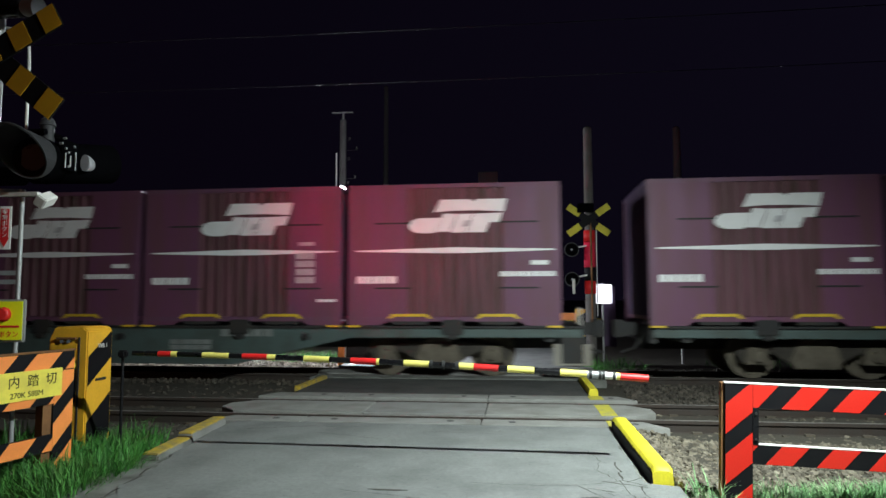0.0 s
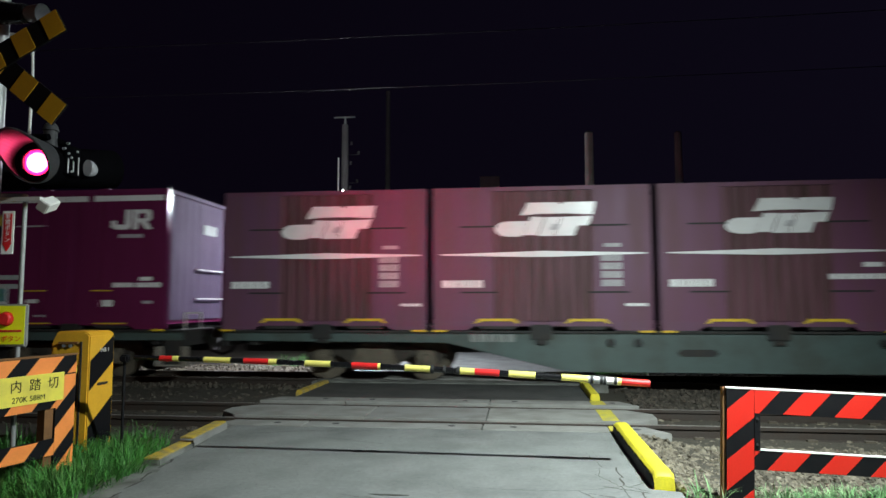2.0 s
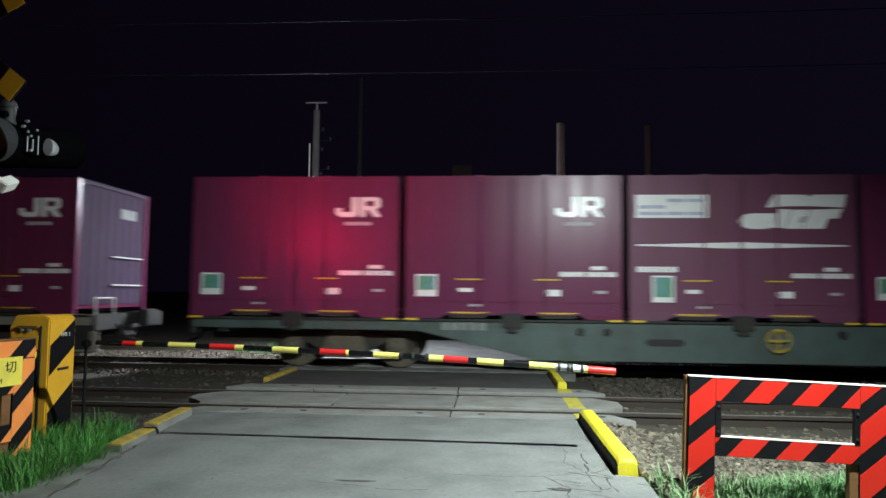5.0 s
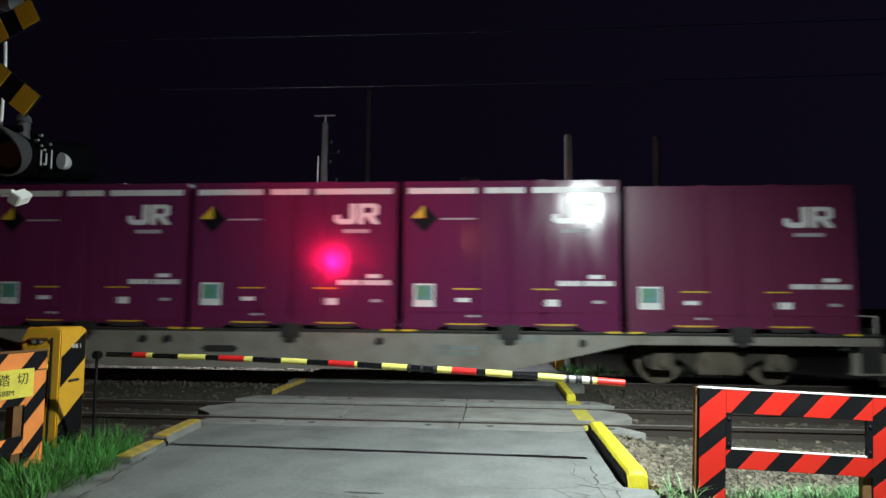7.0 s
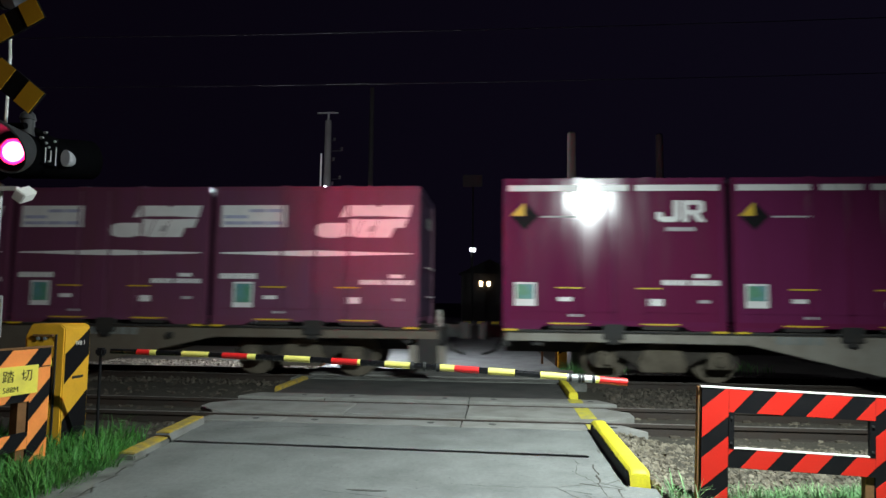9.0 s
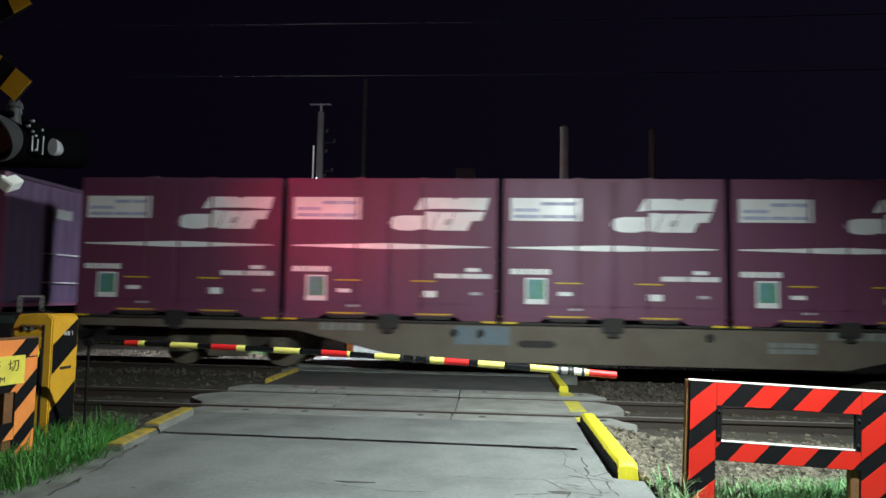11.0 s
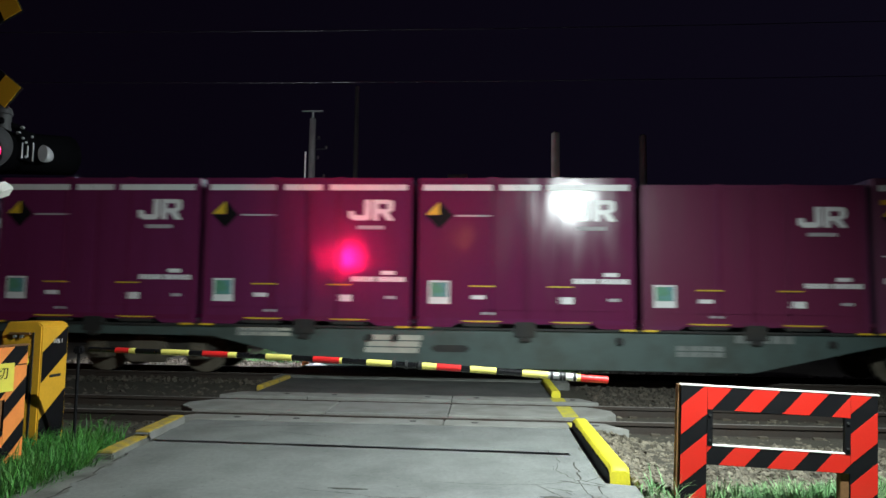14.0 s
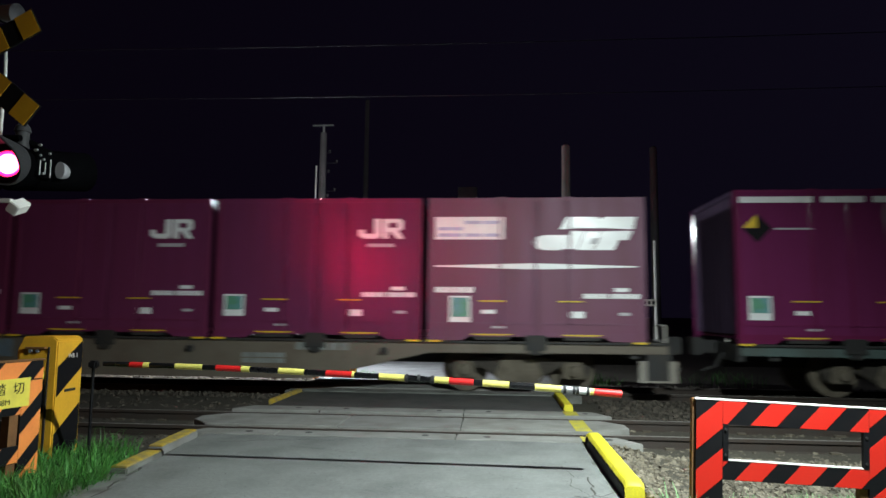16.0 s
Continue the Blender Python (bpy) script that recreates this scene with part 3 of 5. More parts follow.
    for a, b in ((7.31, 7.63), (7.98, 8.79), (9.21, 9.57)):
        slab("painted_line", [(0.98, a), (1.17, a), (1.17, b), (0.98, b)], 0.0065, 0.0095, YELLOW_LINE, None,
             "yellow line painted over the crossing panels", "road marking")


def build_track(y_mid, name, label):
    t = thing(name, label, "railway track", "railway tracks", "structure")
    prof = [(-0.06, -0.153), (0.06, -0.153), (0.06, -0.143), (0.012, -0.128), (0.012, -0.045), (0.032, -0.036), (0.032, -0.004), (0.028, 0.0), (-0.028, 0.0), (-0.032, -0.004), (-0.032, -0.036), (-0.012, -0.045), (-0.012, -0.128), (-0.06, -0.143)]
    first = None
    for s in (-1, 1):
        y = y_mid + s * 0.5655
        b = B()
        a0 = [b.verts.new((-70, y + p, z - 0.004)) for p, z in prof]
        a1 = [b.verts.new((70, y + p, z - 0.004)) for p, z in prof]
        for i in range(len(prof)):
            j = (i + 1) % len(prof)
            b.faces.new((a0[i], a0[j], a1[j], a1[i]))
        part("rail", b, STEEL_RAIL, t)
        part("running_surface", box(B(), -70, 70, y - 0.022, y + 0.022, -0.006, -0.002), RAIL_HEAD, t)
    for i in range(-50, 51):
        x = i * 0.6 + 0.2
        if -3.9 < x < 1.7:
            continue
        if first is None:
            b = B()
            box(b, -0.11, 0.11, -1.0, 1.0, -0.28, -0.157)
            for s in (-1, 1):
                for e in (-1, 1):
                    box(b, -0.05, 0.05, s * 0.5655 + e * 0.075 - 0.03, s * 0.5655 + e * 0.075 + 0.03, -0.157, -0.118)
            first = part("sleeper", b, SLEEPER, t, m=pose(x, y_mid, 0))
        else:
            again(first, t, pose(x, y_mid, 0))
    return t


def grass(name, spots, count, tall, material, label, seed):
    """Grass blades joined into one object; spots are (x, y, radius, weight)."""
    rng = random.Random(seed)
    vs, fs = [], []
    total = sum(s[3] for s in spots)
    for x, y, r, wgt in spots:
        for _ in range(int(count * wgt / total)):
            a, d = rng.uniform(0, 6.283), r * math.sqrt(rng.random())
            px, py = x + d * math.cos(a), y + d * math.sin(a)
            if (-3.3 if py > 5.3 else -3.16) < px < 1.2 and py < 12:
                continue
            h = tall * rng.uniform(0.35, 1.0) * (1.15 - 0.6 * d / r)
            wd = rng.uniform(0.0022, 0.007)
            az, lean = rng.uniform(0, 6.283), rng.uniform(0.1, 1.3) * h
            dx, dy = math.cos(az), math.sin(az)
            z = ground_height(px, py) - 0.01
            k = len(vs)
            for s, ww in ((0, 1), (0.4, 0.9), (0.75, 0.6), (1.0, 0.05)):
                bx, by = px + dx * lean * s * s, py + dy * lean * s * s
                bz = z + h * s * (1 - 0.25 * s * lean / h)
                vs += [(bx - dy * wd * ww, by + dx * wd * ww, bz), (bx + dy * wd * ww, by - dx * wd * ww, bz)]
            fs += [(k, k + 1, k + 3, k + 2), (k + 2, k + 3, k + 5, k + 4), (k + 4, k + 5, k + 7, k + 6)]
    me = bpy.data.meshes.new(name)
    me.from_pydata(vs, [], fs)
    me.materials.append(material)
    tagged(new(name, me), label, "grass", kind="stuff")


# ---------------------------------------------------------------- things at the near side
def build_barrier_cabinet():
    c = thing("barrier_cabinet", "yellow and black striped steel crossing-gate cabinet in grass", "cabinet", m=pose(-4.6, 6.0, -0.1))
    w, d, h = 0.41, 0.4, 1.22
    b = B()
    prism(b, [(0, 0), (w, 0), (w, h - 0.04), (w - 0.05, h), (0.06, h), (0, h - 0.12)], 0, d)
    part("body", b, CABINET, c, bevel=0.012)
    part("door", box(B(), 0.03, w - 0.1, -0.012, 0.0, 0.12, h - 0.16), CABINET, c, bevel=0.004)
    part("door_edge", box(B(), w - 0.09, w - 0.075, -0.014, 0.0, 0.1, h - 0.1), DARK_STEEL, c)
    part("hinge_bar", box(B(), 0.1, 0.3, -0.03, -0.001, h - 0.12, h - 0.1), WOOD_POST, c)
    for x in (0.15, 0.22):
        part("bolt", rod(B(), (x, -0.03, h - 0.14), (x, 0, h - 0.14), 0.016), GREY_STEEL, c)
    part("lock", rod(B(), (0.27, -0.04, 0.55), (0.27, 0, 0.55), 0.018), GREY_STEEL, c)
    boss = B()
    rod(boss, (0.22, -0.06, 0.85), (0.22, 0, 0.85), 0.07, 0.09, 18)
    box(boss, 0.19, 0.25, -0.1, -0.05, 0.77, 0.88)
    part("crank_boss", boss, YELLOW, c)
    # stripes on the door and on the flank
    part("black_stripe", prism(B(), clip_poly([(0.0, 0.24), (w - 0.1, 0.5), (w - 0.1, 0.9), (0.0, 0.64)], 0.03, w - 0.1, 0.12, h - 0.16), -0.015, -0.012), BLACK, c)
    for poly in ([(0.02, 0.64), (d - 0.02, 0.9), (d - 0.02, 1.17), (0.02, 0.93)], [(0.02, 0.02), (d - 0.09, 0.02), (d - 0.02, 0.15), (d - 0.02, 0.55), (0.02, 0.29)]):
        ob = part("black_stripe", prism(B(), poly, -0.003, 0.0), BLACK, c)
        ob.matrix_basis = pose(w + 0.001, 0, 0, 0, 0, 90)
    part("slot", box(B(), w, w + 0.008, 0.14, 0.3, 0.68, 0.705), DARK_STEEL, c)
    for ch, dy in (("WB", -0.02), ("1", 0.065)):
        writing("label_text", ch, 0.062, WHITE, c, pose(w + 0.005, 0.23 + dy, 1.025, 0, 0, 90))


def build_barrier_arm():
    """The lowered arm, made of sleeves along a pole that thins towards its root."""
    a, b = Vector((-4.35, 5.72, 0.9)), Vector((1.12, 5.70, 0.712))
    g = thing("crossing_barrier", "lowered crossing barrier pole striped black yellow and red", "barrier")

    def spot(x):
        """A point of the pole, which bends a little under its own weight."""
        x = x + 0.11 * (1.09 - x) / 4.3
        s = (x + 4.35) / 5.47
        return a.lerp(b, s) + Vector((0, 0, 0.17 * s * (1 - s)))

    xs = [(-3.66, -3.4, BLACK), (-3.4, -3.27, RED_PAINT), (-3.27, -3.21, BAR_YELLOW), (-3.21, -2.96, BLACK), (-2.96, -2.70, BAR_YELLOW), (-2.70, -2.57, BLACK), (-2.57, -2.33, RED_PAINT),
          (-2.33, -2.25, BAR_YELLOW), (-2.25, -1.98, BLACK), (-1.98, -1.74, BAR_YELLOW), (-1.74, -1.54, BLACK), (-1.54, -1.30, RED_PAINT), (-1.30, -1.275, BAR_YELLOW),
          (-1.275, -1.05, BLACK), (-1.05, -0.82, BAR_YELLOW), (-0.82, -0.55, BLACK), (-0.55, -0.42, BAR_YELLOW), (-0.42, -0.2, RED_PAINT), (-0.2, -0.12, BLACK), (-0.12, 0.115, BAR_YELLOW),
          (0.115, 0.34, BLACK), (0.34, 0.57, BAR_YELLOW), (0.57, 0.7, GREY_STEEL), (0.7, 0.82, WHITE), (0.82, 0.85, BAR_YELLOW), (0.85, 1.09, RED_PAINT)]
    for x0, x1, mt in xs:
        p, q = spot(x0), spot(x1)
        r = 0.0245 + 0.007 * (x0 + 4.35) / 5.47 - (0.003 if mt is BLACK else 0)
        part("sleeve", rod(B(), p, q, r, r, 14), GLOSS_BLACK if mt is BLACK else mt, g)
    for x in (-0.8, -0.69, -0.57, 0.6, 0.68, 0.71, 0.8):
        p, q = spot(x - 0.012), spot(x + 0.012)
        part("clamp", rod(B(), p, q, 0.038, 0.038, 14), DARK_STEEL, g)
    part("arm_root", box(B(), -3.68, -3.6, 5.69, 5.76, 0.85, 0.92), BLACK, g, bevel=0.015)
    part("support_rod", rod(B(), (-3.65, 5.74, -0.2), (-3.65, 5.74, 0.86), 0.013), BLACK, g)


def build_near_fence():
    """The red zebra fence panel on posts in the near bank."""
    f = thing("zebra_fence", "red and black striped fence panel with white edges in grass", "fence", "zebra fences", m=pose(1.56, 5.2, 0.746, 0, 2.2, 0))
    part("post", box(B(), 0, 0.2, 0.0, 0.02, -1.15, 0.0), BLACK, f)
    part("post", box(B(), 1.26, 1.46, 0.0, 0.02, -1.15, 0.0), BLACK, f)
    part("top_rail", box(B(), 0.2, 1.26, 0.0, 0.02, -0.178, 0.0), BLACK, f)
    part("middle_rail", box(B(), 0.2, 1.26, 0.0, 0.02, -0.59, -0.447), BLACK, f)
    part("bottom_rail", box(B(), 0.2, 1.26, 0.0, 0.02, -1.12, -0.99), BLACK, f)
    for x0, x1, first in ((0.0, 0.2, -0.381), (1.26, 1.46, -0.52)):
        # upright boards: the stripes climb from lower left to upper right
        for n in range(-4, 3):
            z = first + 0.375 * n
            poly = clip_poly([(x0, z), (x1, z + 0.177), (x1, z + 0.4), (x0, z + 0.223)], x0 + 0.003, x1 - 0.003, -1.15, -0.005)
            if len(poly) >= 3:
                part("stripe", prism(B(), poly, -0.003, 0), RED_SHEET, f)
    for z0, z1, sh in ((-0.174, -0.005, 0.352), (-0.587, -0.45, 0.211), (-1.12, -0.99, 0.1)):
        zebra(f, 0.2, 1.26, z0, z1, 0.0, RED_SHEET, 0.36, 0.19, 0.88, sh)
    part("white_edge", box(B(), -0.01, 1.47, -0.004, 0.03, 0.0, 0.011), WHITE, f)
    part("white_edge", box(B(), 0.24, 1.24, -0.004, 0.026, -0.447, -0.438), WHITE, f)
    part("white_edge", box(B(), 0.2, 1.26, -0.004, 0.026, -0.99, -0.98), WHITE, f)
    part("bracket", box(B(), 0.2, 0.24, -0.006, 0.03, -0.447, -0.176), BLACK, f)
    part("bracket", box(B(), 1.22, 1.26, -0.006, 0.03, -0.447, -0.176), BLACK, f)
    for x in (0.22, 1.24):
        for z in (-0.215, -0.405):
            part("bolt", rod(B(), (x, -0.014, z), (x, -0.004, z), 0.01, 0.01, 8), DARK_STEEL, f)
    part("back_post", box(B(), -0.022, 0.03, 0.02, 0.08, -1.25, 0.0), WOOD_POST, f)
    part("back_post", box(B(), 1.2, 1.28, 0.021, 0.08, -1.25, -0.46), WOOD_POST, f)


def build_left_fence():
    """The orange zebra fence panel along the road edge, with the crossing's name plate."""
    p, q = Vector((-3.83, 5.32, 0)), Vector((-4.17, 3.75, 0))
    ang = math.degrees(math.atan2(p.y - q.y, p.x - q.x))
    f = thing("zebra_fence", "orange and black striped fence panel with a yellow name plate", "fence", "zebra fences", m=pose(q.x, q.y, 0, 0, 0, ang))
    L = (p - q).length
    part("post", box(B(), L - 0.19, L, 0, 0.02, -0.1, 0.95), BLACK, f)
    part("post", box(B(), 0, 0.19, 0, 0.02, -0.1, 0.95), BLACK, f)
    part("top_rail", box(B(), 0.19, L - 0.19, 0, 0.02, 0.52, 0.95), BLACK, f)
    part("bottom_rail", box(B(), 0.19, L - 0.19, 0, 0.02, 0.13, 0.27), BLACK, f)
    for x0, x1, z0, z1 in ((0.0, L, 0.8, 0.945), (0.19, L - 0.19, 0.52, 0.6), (0.19, L - 0.19, 0.135, 0.265)):
        zebra(f, x0, x1, z0, z1, 0.0, ORANGE_SHEET, 0.4, 0.23, 0.9, 0.05)
    for x0, x1 in ((L - 0.19, L), (0, 0.19)):
        z = -0.2
        while z < 0.8:
            poly = clip_poly([(x0, z), (x1, z + 0.2), (x1, z + 0.4), (x0, z + 0.2)], x0 + 0.003, x1 - 0.003, -0.1, 0.79)
            if len(poly) >= 3:
                part("stripe", prism(B(), poly, -0.003, 0), ORANGE_SHEET, f)
            z += 0.35
    part("white_edge", box(B(), -0.005, L + 0.005, -0.008, 0.04, 0.95, 0.965), WOOD_POST, f)
    part("back_post", box(B(), L - 0.27, L - 0.19, 0.02, 0.1, -0.2, 0.52), WOOD_POST, f)
    pl = part("name_plate", box(B(), L - 1.05, L - 0.13, -0.016, -0.004, 0.585, 0.815), SIGN_YELLOW, f, "yellow name plate with black writing")
    for i, ch in enumerate("切踏内"):
        writing("name_writing", ch, 0.105, BLACK, f, pose(L - 0.235 - i * 0.165, -0.018, 0.73))
    for dz in (-0.03, 0.0, 0.03):
        part("name_bar", box(B(), L - 0.79, L - 0.7, -0.019, -0.016, 0.725 + dz - 0.007, 0.725 + dz + 0.007), BLACK, f)
    writing("distance_writing", "270K 588M", 0.062, BLACK, f, pose(L - 0.45, -0.018, 0.63))


def cross_arms(parent, c, wid, material, arms, y_gap=0.03):
    """A St Andrew's cross of two black boards; arms hold lean, half length and yellow bands from the tip inwards."""
    for s, (lean, half, bands) in zip((-1, 1), arms):
        m = pose(c[0], c[1] + (y_gap if s > 0 else 0), c[2], 0, s * lean, 0)
        part("cross_board", box(B(), -half, half, 0, 0.02, -wid / 2, wid / 2), BLACK, parent, bevel=0.003, m=m)
        for e in (-1, 1):
            for a, b in bands:
                part("yellow_band", box(B(), min(e * (half - a), e * (half - b)), max(e * (half - a), e * (half - b)), -0.004, 0.0, -wid / 2 + 0.003, wid / 2 - 0.003), material, parent, m=m)


def visor(bm, y, r, low, high):
    """A round lamp hood, long at the top and cut short below, 8 mm thick."""
    n = 36
    rings = []
    for i in range(n):
        a = 2 * math.pi * i / n
        y1 = y - low - (high - low) * (0.5 + 0.5 * math.sin(a)) ** 1.2
        c, s = math.cos(a), math.sin(a)
        rings.append([bm.verts.new(v) for v in ((r * c, y, r * s), (r * c, y1, r * s), ((r - 0.008) * c, y1, (r - 0.008) * s), ((r - 0.008) * c, y, (r - 0.008) * s))])
    for i in range(n):
        p, q = rings[i], rings[(i + 1) % n]
        for k in range(4):
            bm.faces.new((p[k], p[(k + 1) % 4], q[(k + 1) % 4], q[k]))
    bmesh.ops.recalc_face_normals(bm, faces=bm.faces[:])
    return bm


def signal_head(parent, px, py, pz, turn):
    """A double-faced crossing lamp: housing, hoods front and back, round backing plates."""
    x = y = z = 0.0
    at = pose(px, py, pz, 0, 0, turn)
    part("housing", tube(B(), (x, y - 0.11, z), (x, y + 0.11, z), 0.175, 0.158, 24), HOOD_BLACK, parent, m=at)
    part("hood", visor(B(), -0.112, 0.172, 0.03, 0.4), VISOR_DARK, parent, m=at)
    part("hood_lining", visor(B(), -0.12, 0.1635, 0.02, 0.385), HOOD_LINING, parent, m=at)
    part("hood", tube(B(), (-0.057, 0.02, -0.018), (0.285, 0.57, 0.09), 0.168, 0.156, 28), HOOD_BLACK, parent, m=at)
    for s in (-1, 1):
        part("lens_ring", tube(B(), (x, y + s * 0.108, z), (x, y + s * 0.118, z), 0.17, 0.106 if s < 0 else 0.15, 28), BLACK, parent, m=at)
    cap = B()
    rod(cap, (x, y + 0.08, z + 0.15), (x, y + 0.08, z + 0.3), 0.055, 0.05, 18)
    rod(cap, (x, y + 0.08, z + 0.3), (x, y + 0.08, z + 0.345), 0.062, 0.05, 18)
    rod(cap, (x, y + 0.08, z + 0.345), (x, y + 0.08, z + 0.375), 0.05, 0.022, 18)
    part("vent_cap", cap, VISOR_DARK, parent, m=at)
    neck = B()
    path_rod(neck, [(x, y + 0.08, z + 0.24), (x + 0.09, y + 0.14, z + 0.2), (x + 0.16, y + 0.17, z + 0.12)], 0.03, 12)
    part("cable_neck", neck, HOOD_BLACK, parent, m=at)


def lamp_drum(parent, x, y, z, name="lamp_drum"):
    """The turning lamp carrier of a head: lit lenses on two opposite faces, dark ones between them."""
    d = new(name)
    d.parent = parent
    d.matrix_basis = pose(x, y, z)
    core = B()
    rod(core, (0, 0, -0.1), (0, 0, 0.1), 0.09, 0.09, 16)
    part("drum_core", core, DARK_STEEL, d)
    for k in range(4):
        b = B()
        r = (0.078, 0.13, 0.088, 0.13)[k]
        rod(b, (0, -0.104, 0), (0, -0.102 if k == 2 else -0.092, 0), r, r, 24)
        if k == 2:
            part("baffle", rod(B(), (0, -0.1, 0), (0, -0.093, 0), 0.118, 0.118, 24), HOOD_BLACK, d, m=pose(0, 0, 0, 0, 0, 180))
        if k == 0:
            part("lens_rim", tube(B(), (0, -0.1035, 0), (0, -0.092, 0), 0.1, 0.079, 28), LENS_RIM, d)
        part("lens", b, (LENS_FRONT, LENS_DARK, LENS_LIT, LENS_DARK)[k], d, m=pose(0.03 if k == 2 else 0, 0, 0.045 if k == 2 else 0, 0, 0, 90 * k))
    return d


def build_near_signal():
    s = thing("crossing_signal", "crossing signal mast with striped cross and red lamps", "crossing signal", "crossing signals")
    x, y = -4.16, 4.68
    part("mast", rod(B(), (x, y, -0.2), (x, y, 4.6), 0.06, 0.055, 18), GREY_STEEL, s)
    cross_arms(s, (-4.082, y - 0.16, 3.292), 0.2, CROSS_YELLOW, ((28.5, 0.645, ((0.004, 0.152), (0.278, 0.43), (0.556, 0.63))),
                                                                 (38, 0.72, ((0.004, 0.164), (0.311, 0.471), (0.622, 0.71)))))
    part("cross_bracket", box(B(), x - 0.12, x + 0.12, y - 0.1, y - 0.05, 3.25, 3.4), DARK_STEEL, s)
    pipe = B()
    path_rod(pipe, [(x + 0.0, y + 0.08, 3.62), (x + 0.12, y + 0.08, 3.6), (x + 0.18, y + 0.08, 3.54), (x + 0.22, y + 0.08, 3.45), (x + 0.23, y + 0.08, 3.3), (x + 0.23, y + 0.08, 2.75)], 0.012)
    part("conduit", pipe, WHITE, s)
    part("lamp_arm", rod(B(), (x - 0.45, y + 0.02, 2.72), (x + 0.45, y + 0.02, 2.72), 0.026), HOOD_BLACK, s)
    for k in (-1, 1):
        hx = x + 0.42 * k
        signal_head(s, hx, y + 0.02, 2.49, 12)
        if k > 0:
            gx = hx + 0.19
            part("terminal_box", box(B(), gx - 0.05, gx - 0.006, y + 0.02, y + 0.2, 2.42, 2.66), HOOD_BLACK, s, bevel=0.006)
            for dy, z0, z1 in ((0.045, 2.43, 2.55), (0.165, 2.43, 2.58), (0.105, 2.45, 2.54)):
                part("terminal_rod", rod(B(), (gx, y + dy, z0), (gx, y + dy, z1), 0.0055, 0.0055, 8), GREY_STEEL, s)
            for dy, z in ((0.005, 2.62), (0.045, 2.67), (0.15, 2.624), (0.085, 2.562), (0.05, 2.588), (0.09, 2.45)):
                nut = B()
                rod(nut, (gx - 0.02, y + dy, z - 0.004), (gx + 0.006, y + dy - 0.004, z), 0.012, 0.009, 6)
                part("terminal_nut", nut, GREY_STEEL, s)
            dome = B()
            bmesh.ops.create_uvsphere(dome, u_segments=20, v_segments=12, radius=0.068)
            bmesh.ops.delete(dome, geom=[v for v in dome.verts if v.co.y < -0.001], context="VERTS")
            bmesh.ops.holes_fill(dome, edges=[ed for ed in dome.edges if ed.is_boundary])
            bmesh.ops.scale(dome, vec=(0.6, 1.8, 1.0), verts=dome.verts)
            for fc in dome.faces:
                fc.smooth = len(fc.verts) < 5
            part("side_cap", dome, HOOD_GREY, s, "pale grey rounded side cap", m=pose(hx + 0.235, y + 0.215, 2.505))
            part("cap_stay", rod(B(), (hx + 0.1, y + 0.25, 2.5), (hx + 0.225, y + 0.25, 2.505), 0.02), HOOD_BLACK, s)
    body = B()
    rod(body, (x - 0.08, y - 0.06, 3.74), (x + 0.3, y - 0.08, 3.7), 0.1, 0.075, 20)
    rod(body, (x - 0.16, y - 0.06, 3.75), (x - 0.08, y - 0.06, 3.74), 0.075, 0.1, 20)
    part("bell_housing", body, GLOSS_BLACK, s, "gloss black bell housing")
    cone = B()
    rod(cone, (x + 0.3, y - 0.08, 3.7), (x + 0.43, y - 0.085, 3.685), 0.06, 0.085, 20, False)
    rod(cone, (x + 0.3, y - 0.08, 3.7), (x + 0.33, y - 0.08, 3.697), 0.058, 0.03, 20)
    part("bell_horn", cone, HOOD_GREY, s, "pale horn mouth")
    part("bell_bracket", box(B(), x - 0.03, x + 0.03, y - 0.08, y + 0.02, 3.6, 3.72), DARK_STEEL, s)
    horn = B()
    box(horn, -0.042, 0.042, -0.08, 0.08, -0.045, 0.045)
    part("loudspeaker", horn, WHITE, s, "white loudspeaker box", bevel=0.008, m=pose(x + 0.53, y - 0.05, 2.16, 25, 35, 20))
    part("speaker_bracket", box(B(), x, x + 0.44, y - 0.03, y + 0.01, 2.2, 2.23), WHITE, s)


